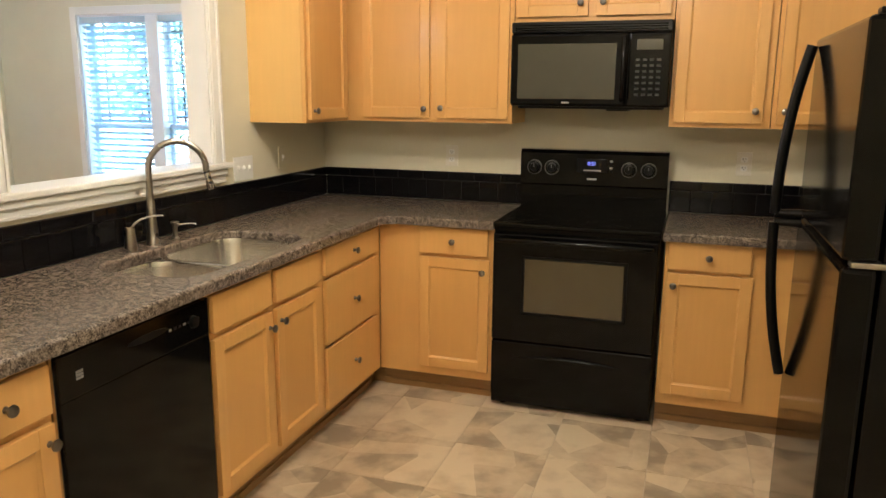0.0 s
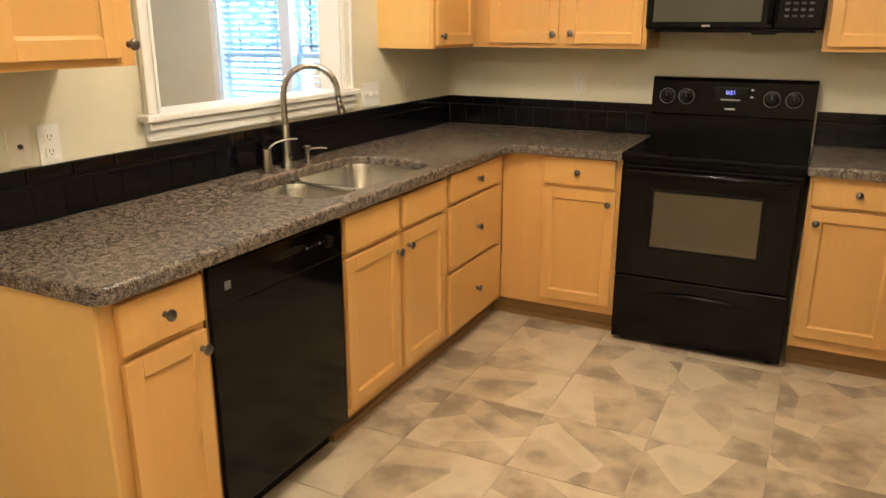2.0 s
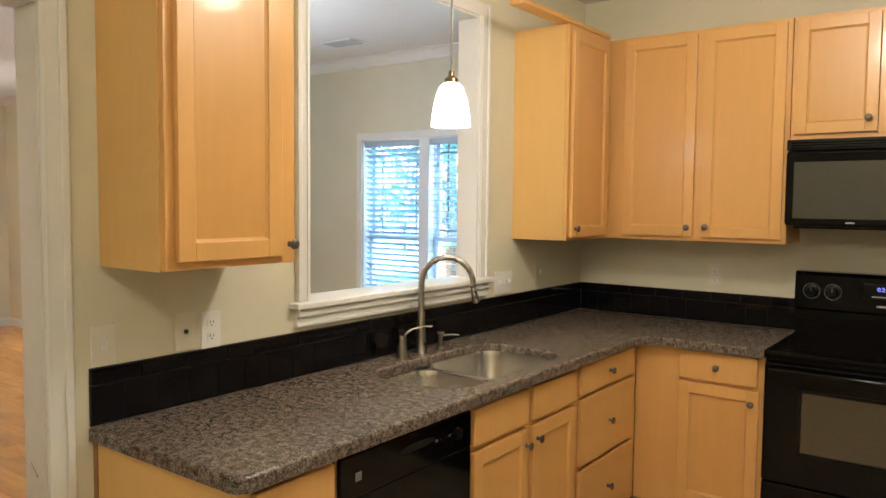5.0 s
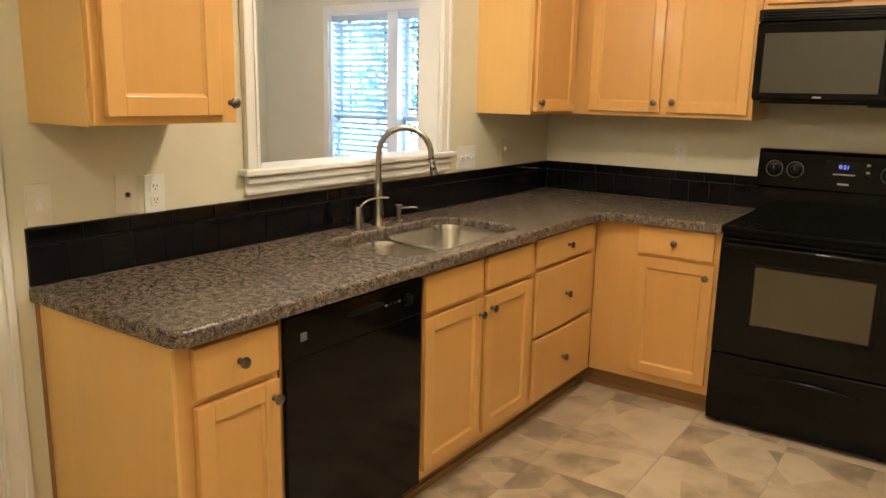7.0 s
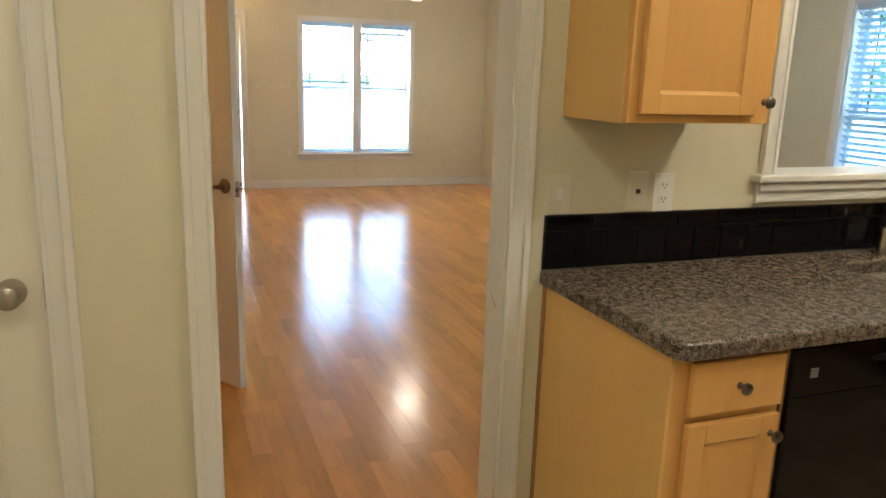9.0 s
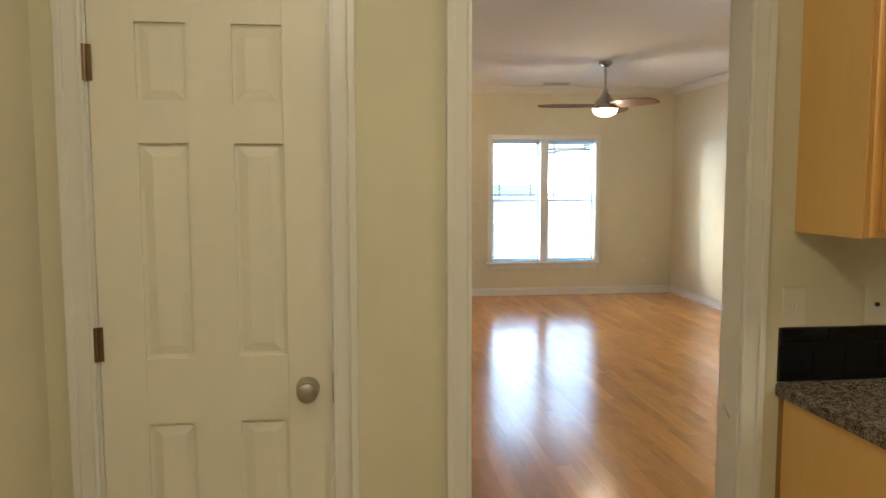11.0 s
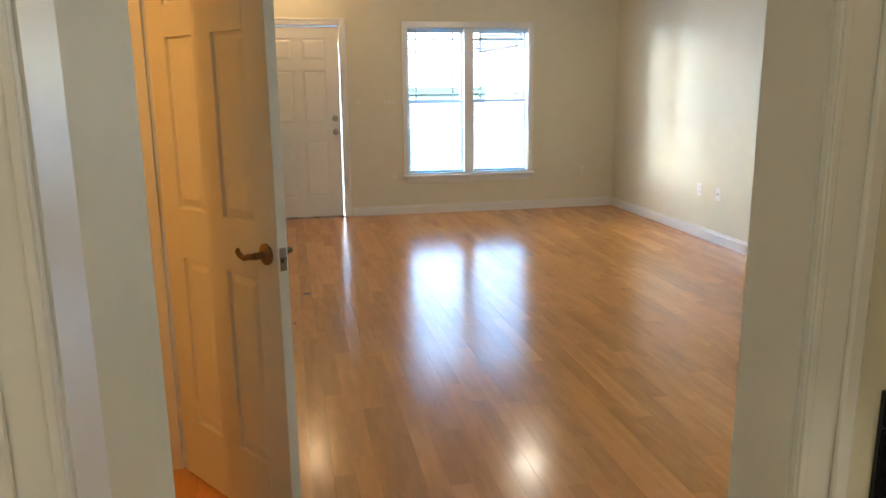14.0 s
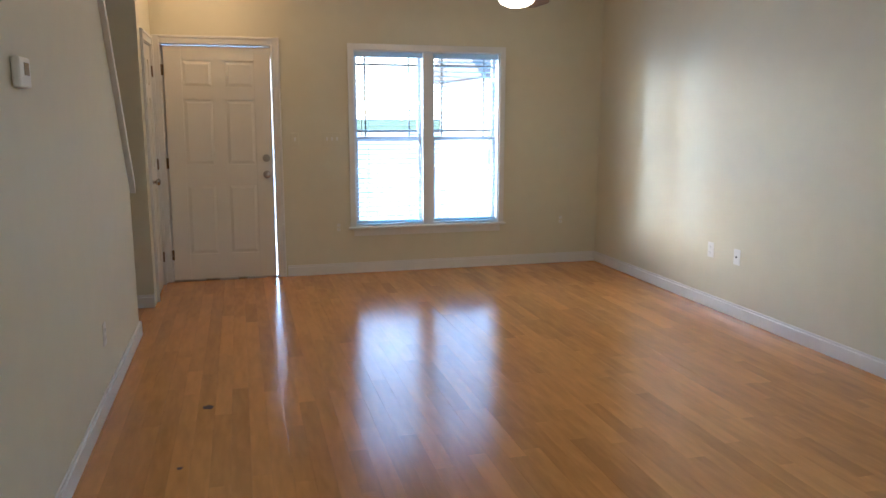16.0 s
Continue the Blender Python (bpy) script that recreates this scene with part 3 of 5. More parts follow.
def window(name, m, u0, u1, z0, z1, label, depth=0.14):
    """Twin double-hung window in (along, out, up); the wall's face is at out 0, outdoors below it."""
    cu = (u0 + u1) / 2
    w = thing(name, m @ Vector((cu, -depth / 2, z0)), label, "window", "", "structure")
    bm = boxes((u0, -depth, z0, u0 + 0.02, 0, z1), (u1 - 0.02, -depth, z0, u1, 0, z1), (u0 + 0.02, -depth, z1 - 0.02, u1 - 0.02, 0, z1), (u0 + 0.02, -depth, z0, u1 - 0.02, -0.001, z0 + 0.02), (cu - 0.05, -depth + 0.01, z0 + 0.02, cu + 0.05, -0.004, z1 - 0.02), bevel=0.002)
    part("window_frame", bm, VINYL, w, "", m)
    bm = boxes((u0 - 0.045, 0.0, z0 - 0.02, u0 + 0.008, 0.018, z1 + 0.05), (u1 - 0.008, 0.0, z0 - 0.02, u1 + 0.045, 0.018, z1 + 0.05), (u0 + 0.008, 0.0, z1 - 0.008, u1 - 0.008, 0.018, z1 + 0.05), (u0 - 0.01, 0.0, z0 - 0.085, u1 + 0.01, 0.014, z0 - 0.02), bevel=0.003)
    part("window_casing", bm, TRIM, w, "", m)
    part("window_sill", boxes((u0 - 0.06, -0.03, z0 - 0.02, u1 + 0.06, 0.045, z0 + 0.002), bevel=0.006), TRIM, w, "", m)
    zm = (z0 + z1) / 2 + 0.005
    for a, b in ((u0 + 0.02, cu - 0.05), (cu + 0.05, u1 - 0.02)):
        for lo, hi, d in ((z0 + 0.02, zm + 0.02, -0.075), (zm - 0.02, z1 - 0.02, -0.11)):
            s = 0.032
            bm = boxes((a, d - 0.03, lo, a + s, d, hi), (b - s, d - 0.03, lo, b, d, hi), (a + s, d - 0.03, lo, b - s, d, lo + s), (a + s, d - 0.03, hi - s, b - s, d, hi), bevel=0.003)
            sash = part("sash", bm, VINYL, w, "", m)
            pane = part("pane", boxes((a + s, d - 0.018, lo + s, b - s, d - 0.012, hi - s)), GLASS, sash, "", m)
            pane.visible_shadow = False
            if hi > zm + 0.1:
                g = 0.016
                bm = boxes((a + s + 0.07, d - 0.010, lo + s, a + s + 0.07 + g, d - 0.004, hi - s), (b - s - 0.07 - g, d - 0.010, lo + s, b - s - 0.07, d - 0.004, hi - s), (a + s, d - 0.0095, hi - s - 0.08, b - s, d - 0.0045, hi - s - 0.08 + g), (a + s, d - 0.0095, lo + s + 0.05, b - s, d - 0.0045, lo + s + 0.05 + g))
                part("grille", bm, GRILLE, sash, "slim prairie grille bars", m)
    return w


def blind(m, a, b, z0, z1, label, tilt, raised=0.0, wand=True):
    """Horizontal blind: head rail, slats, bottom rail, ladder cords and wand."""
    t = thing("window_blind", m @ Vector(((a + b) / 2, -0.035, z0)), label, "blind", "window blinds")
    part("head_rail", boxes((a, -0.062, z1 - 0.045, b, -0.008, z1), bevel=0.003), BLIND, t, "", m)
    n = int((z1 - z0 - 0.09 - raised) / 0.0445)
    first = None
    for k in range(n):
        z = z1 - 0.075 - 0.0445 * k
        tw = Matrix.Translation((0, -0.035, z)) @ pose(0, 0, 0, tilt + random.uniform(-1.5, 1.5))
        bm = bmesh.new()
        rows = [[bm.verts.new((x, y, 0.0022 * (1 - (y / 0.025) ** 2))) for y in (-0.025, -0.012, 0.0, 0.012, 0.025)] for x in (a + 0.004, b - 0.004)]
        low = [[bm.verts.new((x, y, 0.0022 * (1 - (y / 0.025) ** 2) - 0.0022)) for y in (-0.025, -0.012, 0.0, 0.012, 0.025)] for x in (a + 0.004, b - 0.004)]
        for i in range(4):
            bm.faces.new((rows[0][i], rows[1][i], rows[1][i + 1], rows[0][i + 1]))
            bm.faces.new((low[0][i], low[0][i + 1], low[1][i + 1], low[1][i]))
        for i in (0, 4):
            bm.faces.new((rows[0][i], rows[1][i], low[1][i], low[0][i]))
        part("slat", bm, BLIND, t, "", m @ tw)
    zb = z1 - 0.075 - 0.0445 * n
    part("bottom_rail", boxes((a, -0.06, zb - 0.02, b, -0.01, zb), bevel=0.004), BLIND, t, "", m)
    for u in (a + 0.12, b - 0.12):
        bm = bmesh.new()
        tube(bm, [(u, -0.012, zb), (u, -0.012, z1 - 0.04)], 0.0012, 5)
        tube(bm, [(u, -0.058, zb), (u, -0.058, z1 - 0.04)], 0.0012, 5)
        part("ladder_cord", bm, BLIND, t, "", m)
    bm = bmesh.new()
    tube(bm, [(a + 0.05, -0.004, z1 - 0.05), (a + 0.052, -0.002, z1 - 0.75)], 0.004, 6)
    part("wand", bm, WHITEPLATE, t, "clear tilt wand", m)
    return t


window("window_1", WINWALL, -2.405, -0.99, 0.435, 2.05, "white twin double-hung living room window")
blind(WINWALL, -2.38, -1.755, 0.46, 2.03, "white horizontal blind lowered with open slats", -3)
blind(WINWALL, -1.64, -1.015, 0.46, 2.03, "white horizontal blind lowered with open slats", 5)
window("window_2", BAYWALL, -2.28, -0.98, 0.435, 2.05, "white twin double-hung window in the dining bay")
blind(BAYWALL, -2.255, -1.685, 0.46, 2.03, "white horizontal blind lowered with tilted slats", 28)
blind(BAYWALL, -1.575, -1.005, 0.46, 2.03, "white horizontal blind lowered with open slats", 8)

# pass-through over the sink: casing, stool and apron
bm = boxes((-2.205, -0.115, 1.155, -2.187, 0.0, 2.42), (-1.113, -0.115, 1.155, -1.095, 0.0, 2.42), (-2.187, -0.115, 2.402, -1.113, 0.0, 2.42), bevel=0.001)
bm.transform(SINK)
solid("trim_pass_jamb", bm, TRIM, "white painted lining of the pass-through", "trim")
bm = bmesh.new()
for a, b, s in ((-2.258, -2.193, 0), (-1.107, -1.036, 1)):
    box(bm, a, 0, 1.182, b, 0.013, 2.47, bevel=0.002)
    o = (a, a + 0.02) if s == 0 else (b - 0.02, b)
    box(bm, o[0], 0.0131, 1.182, o[1], 0.023, 2.47, bevel=0.004)
    k = (b - 0.018, b - 0.006) if s == 0 else (a + 0.006, a + 0.018)
    box(bm, k[0], 0.0131, 1.182, k[1], 0.018, 2.41, bevel=0.002)
box(bm, -2.193, 0, 2.41, -1.107, 0.013, 2.47, bevel=0.002)
bm.transform(SINK)
solid("trim_pass_casing", bm, TRIM, "white painted moulded casing of the pass-through", "trim")
bm = boxes((-2.285, -0.14, 1.158, -1.012, 0.048, 1.182), bevel=0.006)
box(bm, -2.262, 0.0, 1.092, -1.032, 0.014, 1.157, bevel=0.002)
box(bm, -2.262, 0.0141, 1.128, -1.032, 0.030, 1.157, bevel=0.006)
box(bm, -2.262, 0.0141, 1.092, -1.032, 0.020, 1.104, bevel=0.003)
bm.transform(SINK)
solid("trim_pass_sill", bm, TRIM, "white painted stool and apron of the pass-through", "trim")

# ---- kitchen cabinets ----


def knob(parent, u, d, z, m, material=None):
    bm = bmesh.new()
    lathe(bm, [(0, 0), (0.009, 0), (0.007, 0.004), (0.006, 0.012), (0.011, 0.016), (0.0155, 0.021), (0.0145, 0.026), (0.008, 0.029), (0, 0.030)], m @ Matrix.Translation((u, d, z)) @ pose(0, 0, 0, -90), 16)
    part("knob", bm, material or PEWTER, parent, "round pewter knob", smooth=True)


def cab_door(cab, u0, u1, z0, z1, d, m, knob_at=None, rail=0.050):
    """A framed door: stiles and rails, a sloped inner moulding and a flat recessed panel."""
    T, S = 0.019, 0.009
    bm = boxes((u0, d, z0, u0 + rail, d + T, z1), (u1 - rail, d, z0, u1, d + T, z1), (u0 + rail, d, z0, u1 - rail, d + T, z0 + rail), (u0 + rail, d, z1 - rail, u1 - rail, d + T, z1), bevel=0.0022)
    o = part("door", bm, MAPLE, cab, "", m)
    a, b, c, e = u0 + rail - 0.001, u1 - rail + 0.001, z0 + rail - 0.001, z1 - rail + 0.001
    bm = bmesh.new()
    outer = [bm.verts.new((x, d + T - 0.0035, z)) for x, z in ((a, c), (b, c), (b, e), (a, e))]
    inner = [bm.verts.new((x, d + 0.0085, z)) for x, z in ((a + S, c + S), (b - S, c + S), (b - S, e - S), (a + S, e - S))]
    back = [bm.verts.new((x, d + 0.002, z)) for x, z in ((a, c), (b, c), (b, e), (a, e))]
    for k in range(4):
        n = (k + 1) % 4
        bm.faces.new((outer[k], outer[n], inner[n], inner[k]))
        bm.faces.new((back[k], back[n], outer[n], outer[k]))
        bm.faces.new((inner[k], inner[n], back[n], back[k]))
    part("moulding", bm, MAPLE, o, "", m)
    part("panel", boxes((a + S - 0.002, d + 0.0022, c + S - 0.002, b - S + 0.002, d + 0.0088, e - S + 0.002)), MAPLE_PANEL, o, "", m)
    if knob_at:
        knob(o, knob_at[0], d + T, knob_at[1], m)
    return o


def drawer(cab, u0, u1, z0, z1, d, m, knobbed=True):
    o = part("drawer_front", boxes((u0, d, z0, u1, d + 0.019, z1), bevel=0.004), MAPLE, cab, "", m)
    if knobbed:
        knob(o, (u0 + u1) / 2, d + 0.019, (z0 + z1) / 2, m)
    return o


def base_cabinet(u0, u1, m, label, depth=0.60, name="base_cabinet", full=0.874):
    c = thing(name, m @ Vector(((u0 + u1) / 2, depth / 2, 0)), label, "cabinet", "kitchen base cabinets")
    bm = boxes((u0, 0.02, 0.105, u1, depth - 0.02, full))
    part("body", bm, MAPLE_SIDE, c, "", m)
    bm = boxes((u0, depth - 0.0195, 0.105, u1, depth, 0.874), bevel=0.0012)
    part("face_frame", bm, MAPLE, c, "", m)
    part("toe_kick", boxes((u0, 0.03, 0.0, u1, depth - 0.065, 0.1045), (u0, depth - 0.0648, 0.0, u1, depth - 0.055, 0.03), bevel=0.001), TOEKICK, c, "dark brown wooden toe kick", m)
    return c


D = 0.603
c = base_cabinet(-2.985, -2.672, SINK, "maple base cabinet at the counter's end, one drawer and door")
drawer(c, -2.945, -2.684, 0.725, 0.853, D, SINK)
cab_door(c, -2.945, -2.684, 0.145, 0.703, D, SINK, (-2.706, 0.655))
part("end_panel", boxes((-2.996, 0.004, 0.0, -2.985, 0.602, 0.874), bevel=0.001), MAPLE_SIDE, c, "plain maple end panel", SINK)
part("scribe", boxes((-2.999, 0.0, 0.0, -2.996, 0.020, 0.874)), MAPLE_DARK, c, "", SINK)

c = base_cabinet(-2.045, -1.262, SINK, "maple sink base cabinet with two doors", full=0.64)
drawer(c, -2.028, -1.668, 0.725, 0.853, D, SINK, False)
drawer(c, -1.636, -1.280, 0.725, 0.853, D, SINK, False)
cab_door(c, -2.028, -1.668, 0.145, 0.703, D, SINK, (-1.690, 0.645))
cab_door(c, -1.636, -1.280, 0.145, 0.703, D, SINK, (-1.608, 0.652))

c = base_cabinet(-1.262, -0.6015, SINK, "maple base cabinet with three drawers")
drawer(c, -1.232, -0.672, 0.735, 0.860, D, SINK)
drawer(c, -1.232, -0.672, 0.428, 0.715, D, SINK)
drawer(c, -1.232, -0.672, 0.130, 0.410, D, SINK)

c = base_cabinet(0.602, 1.212, STOVE, "maple corner base cabinet with drawer and door")
part("toe_kick", boxes((0.40, 0.536, 0.0, 0.535, 0.601, 0.1045), (0.40, 0.40, 0.0, 0.6015, 0.5355, 0.1045)), TOEKICK, c, "dark brown wooden toe kick", STOVE)
drawer(c, 0.818, 1.168, 0.735, 0.868, D, STOVE)
cab_door(c, 0.820, 1.176, 0.150, 0.718, D, STOVE, (1.146, 0.660))
c = base_cabinet(1.978, 2.66, STOVE, "maple base cabinet beside the range, drawer and door")
drawer(c, 1.992, 2.338, 0.745, 0.872, D, STOVE)
cab_door(c, 1.995, 2.350, 0.160, 0.730, D, STOVE, (2.022, 0.675))
c = base_cabinet(2.66, 3.19, STOVE, "maple corner base cabinet behind the refrigerator")
cab_door(c, 2.70, 3.14, 0.160, 0.855, D, STOVE, (2.73, 0.80))


def wall_cabinet(u0, u1, z0, z1, m, label, depth=0.305):
    c = thing("wall_cabinet", m @ Vector(((u0 + u1) / 2, depth / 2, z0)), label, "cabinet", "kitchen wall cabinets")
    bm = boxes((u0, 0.0, z0 + 0.014, u1, depth - 0.02, z1), (u0, 0.0, z0, u0 + 0.014, depth - 0.02, z0 + 0.0139), (u1 - 0.014, 0.0, z0, u1, depth - 0.02, z0 + 0.0139))
    part("body", bm, MAPLE_SIDE, c, "", m)
    bm = boxes((u0, depth - 0.0195, z0, u1, depth, z1), bevel=0.0012)
    part("face_frame", bm, MAPLE, c, "", m)
    return c


W = 0.308
Z0, Z1 = 1.358, 2.40
c = wall_cabinet(-2.965, -2.535, Z0, Z1, SINK, "maple wall cabinet over the counter's end")
cab_door(c, -2.940, -2.598, Z0 + 0.022, Z1 - 0.02, W, SINK, (-2.573, 1.414))
part("side_panel", boxes((-2.970, 0.0, Z0 - 0.003, -2.965, 0.286, Z1)), MAPLE_SIDE, c, "plain maple side panel", SINK)
c = wall_cabinet(-0.785, -0.326, Z0, Z1, SINK, "maple wall cabinet beside the pass-through")
cab_door(c, -0.768, -0.362, Z0 + 0.016, Z1 - 0.03, W, SINK, (-0.738, 1.416))
c = wall_cabinet(0.006, 1.196, Z0, Z1, STOVE, "maple wall cabinet with two doors in the corner")
cab_door(c, 0.392, 0.764, Z0 + 0.022, Z1 - 0.02, W, STOVE, (0.741, 1.425))
cab_door(c, 0.802, 1.176, Z0 + 0.022, Z1 - 0.02, W, STOVE, (0.832, 1.43))
c = wall_cabinet(1.200, 1.944, 1.842, Z1, STOVE, "maple wall cabinet above the microwave, two doors")
cab_door(c, 1.218, 1.552, 1.866, Z1 - 0.02, W, STOVE, (1.518, 1.925))
cab_door(c, 1.590, 1.926, 1.866, Z1 - 0.02, W, STOVE, (1.622, 1.925))
c = wall_cabinet(1.948, 2.385, Z0, Z1, STOVE, "maple wall cabinet beside the microwave")
cab_door(c, 1.966, 2.352, Z0 + 0.022, Z1 - 0.02, W, STOVE, (2.318, 1.435))
c = wall_cabinet(2.389, 2.86, Z0, Z1, STOVE, "maple wall cabinet next to the refrigerator")
cab_door(c, 2.408, 2.842, Z0 + 0.022, Z1 - 0.02, W, STOVE, (2.440, 1.435))
strip = thing("moulding_strip", (0.28, -0.80, Z1), "short maple moulding strip lying on the cabinet top", "moulding")
bm = bmesh.new()
prism(bm, [(0.236, Z1 + 0.001), (0.312, Z1 + 0.001), (0.316, Z1 + 0.010), (0.306, Z1 + 0.026), (0.240, Z1 + 0.030)], -1.225, -0.34, Matrix(((1, 0, 0, 0), (0, 0, 1, 0), (0, 1, 0, 0), (0, 0, 0, 1))))
part("strip", bm, MAPLE, strip)

# ---- worktops ----


def slab(name, outline, hole, z0, z1, label):
    """A stone slab from an outline and an optional cut-out, its upper edges rounded."""
    bm = bmesh.new()
    edges = []
    for loop in (outline, hole):
        if loop:
            v = [bm.verts.new((x, y, z1)) for x, y in loop]
            edges += [bm.edges.new((v[i], v[(i + 1) % len(v)])) for i in range(len(v))]
    bmesh.ops.triangle_fill(bm, use_beauty=True, use_dissolve=False, edges=edges)
    ext = bmesh.ops.extrude_face_region(bm, geom=list(bm.faces))
    for g in ext["geom"]:
        if isinstance(g, bmesh.types.BMVert):
            g.co.z = z0
    bmesh.ops.recalc_face_normals(bm, faces=bm.faces)
    rim = [e for e in bm.edges if len(e.link_faces) == 2 and abs(e.verts[0].co.z - z1) < 1e-5 and abs(e.verts[1].co.z - z1) < 1e-5 and abs(e.link_faces[0].normal.z - e.link_faces[1].normal.z) > 0.5]
    bmesh.ops.bevel(bm, geom=rim, offset=0.010, segments=3, affect="EDGES", profile=0.5)
    return tagged(new(name, mesh_of(name, bm, GRANITE)), label, "worktop")


outline = [(0.002, -3.012), (0.612, -3.012), (0.632, -3.006), (0.643, -2.992), (0.646, -2.975)]
outline += [(0.646, -0.72), (0.655, -0.685), (0.676, -0.662), (0.71, -0.648), (1.198, -0.646), (1.198, -0.002), (0.002, -0.002)]
slab("countertop", outline, round_rect(0.150, -2.06, 0.566, -1.264, 0.11), 0.8745, 0.914, "dark speckled granite worktop with undermount sink cutout")
slab("countertop", [(1.966, -0.002), (1.966, -0.646), (3.195, -0.646), (3.195, -0.002)], None, 0.8745, 0.914, "dark speckled granite worktop between range and refrigerator")

# ---- sink, faucet ----
sink = thing("sink", (0.38, -1.69, 0.70), "stainless steel double-bowl undermount sink", "sink")


def bowl(x0, y0, x1, y1, r, top, deep):
    bm = bmesh.new()
    loops = []
    for shrink, z in ((-0.014, top), (0.0, top), (0.004, top - 0.02), (0.012, top - deep + 0.05), (0.03, top - deep + 0.012), (0.07, top - deep)):
        pts = round_rect(x0 + shrink, y0 + shrink, x1 - shrink, y1 - shrink, max(0.02, r - shrink * 0.5))
        loops.append([bm.verts.new((x, y, z)) for x, y in pts])
    for a, b in zip(loops, loops[1:]):
        for k in range(len(a)):
            j = (k + 1) % len(a)
            bm.faces.new((a[k], a[j], b[j], b[k]))
    bm.faces.new(loops[-1])
    return bm


part("bowl", bowl(0.190, -2.047, 0.558, -1.757, 0.085, 0.8840, 0.17), STEEL, sink, "", smooth=True)
part("bowl", bowl(0.158, -1.733, 0.558, -1.276, 0.10, 0.8840, 0.20), STEEL, sink, "", smooth=True)
part("divider", boxes((0.196, -1.760, 0.856, 0.556, -1.730, 0.8855), bevel=0.009), STEEL, sink, "", smooth=True)
for y, z in ((-1.90, 0.715), (-1.49, 0.685)):
    bm = bmesh.new()
    lathe(bm, [(0, 0.001), (0.018, 0.001), (0.03, 0.002), (0.042, 0.003), (0.044, 0.0)], pose(0.39, y, z))
    part("drain", bm, NICKEL, sink, "round steel strainer", smooth=True)

fau = thing("faucet", (0.085, -1.640, 0.914), "brushed nickel gooseneck pull-down kitchen faucet", "faucet")
bm = bmesh.new()
lathe(bm, [(0, 0), (0.0255, 0), (0.0255, 0.004), (0.0235, 0.008), (0.0200, 0.06), (0.0165, 0.12), (0.0150, 0.168), (0.0140, 0.170), (0.0140, 0.172), (0.0135, 0.20)], pose(0.085, -1.640, 0.914), 28)
part("body", bm, NICKEL, fau, smooth=True)
dx, dy = 0.80, 0.60
arc = [(0.085, -1.640, 1.11)]
for k in range(15):
    a = math.pi - math.pi * 1.03 * k / 14
    r = 0.106
    arc.append((0.085 + dx * (r + r * math.cos(a)), -1.640 + dy * (r + r * math.cos(a)), 1.207 + r * math.sin(a)))
bm = bmesh.new()
tube(bm, arc, 0.0125, 14)
part("neck", bm, NICKEL, fau, smooth=True)
e = Vector(arc[-1])
bm = bmesh.new()
tube(bm, [e, e + Vector((0.005, 0.004, -0.030)), e + Vector((0.012, 0.009, -0.066)), e + Vector((0.013, 0.010, -0.072))], [0.0126, 0.0130, 0.0165, 0.0150], 16)
spray = part("spray_head", bm, STEEL, fau, "bright pull-down spray head", smooth=True)
bm = bmesh.new()
tube(bm, [e + Vector((0.001, 0.0, -0.002)), e + Vector((0.002, 0.001, -0.006))], 0.0134, 14)
part("ring", bm, DARKSLOT, spray, "dark joint ring")
for drop, r in ((0.024, 0.0045), (0.046, 0.0065)):
    bm = bmesh.new()
    p = e + Vector((0.004 + drop * 0.15, 0.003 + drop * 0.1, -drop)) + Vector((0.008, -0.0095, 0.0))
    lathe(bm, [(0, 0.0), (r, 0.0), (r * 0.9, 0.003), (0, 0.0036)], Matrix.Translation(p) @ Vector((0.64, -0.77, 0.1)).to_track_quat("Z", "Y").to_matrix().to_4x4(), 14)
    part("button", bm, DARKSLOT, spray, "dark spray button", smooth=True)
bm = bmesh.new()
lathe(bm, [(0, 0), (0.0225, 0), (0.0225, 0.004), (0.0210, 0.03), (0.0185, 0.062), (0.0182, 0.064), (0.0180, 0.088), (0.0165, 0.093), (0, 0.094)], pose(0.095, -1.775, 0.914), 24)
lever = part("lever_base", bm, NICKEL, fau, "side valve barrel on its own base", smooth=True)
bm = bmesh.new()
tube(bm, [(0.100, -1.768, 1.003), (0.108, -1.760, 1.018), (0.120, -1.747, 1.030), (0.138, -1.729, 1.038), (0.160, -1.706, 1.042), (0.178, -1.688, 1.041)], [0.0050, 0.0045, 0.0040, 0.0038, 0.0038, 0.0034], 8)
part("lever", bm, NICKEL, lever, "thin curved lever", smooth=True)
soap = thing("soap_dispenser", (0.085, -1.505, 0.914), "brushed nickel soap pump beside the faucet", "soap pump")
bm = bmesh.new()
lathe(bm, [(0, 0), (0.0155, 0), (0.0150, 0.005), (0.0095, 0.008), (0.0100, 0.056), (0.0110, 0.060), (0.0165, 0.063), (0.0170, 0.067), (0.0155, 0.070), (0, 0.071)], pose(0.085, -1.505, 0.914), 20)
part("body", bm, NICKEL, soap, smooth=True)
bm = bmesh.new()
tube(bm, [(0.090, -1.501, 0.968), (0.11, -1.486, 0.972), (0.135, -1.467, 0.973), (0.150, -1.455, 0.970)], [0.0042, 0.0038, 0.0035, 0.0030], 8)
part("nozzle", bm, NICKEL, soap, smooth=True)

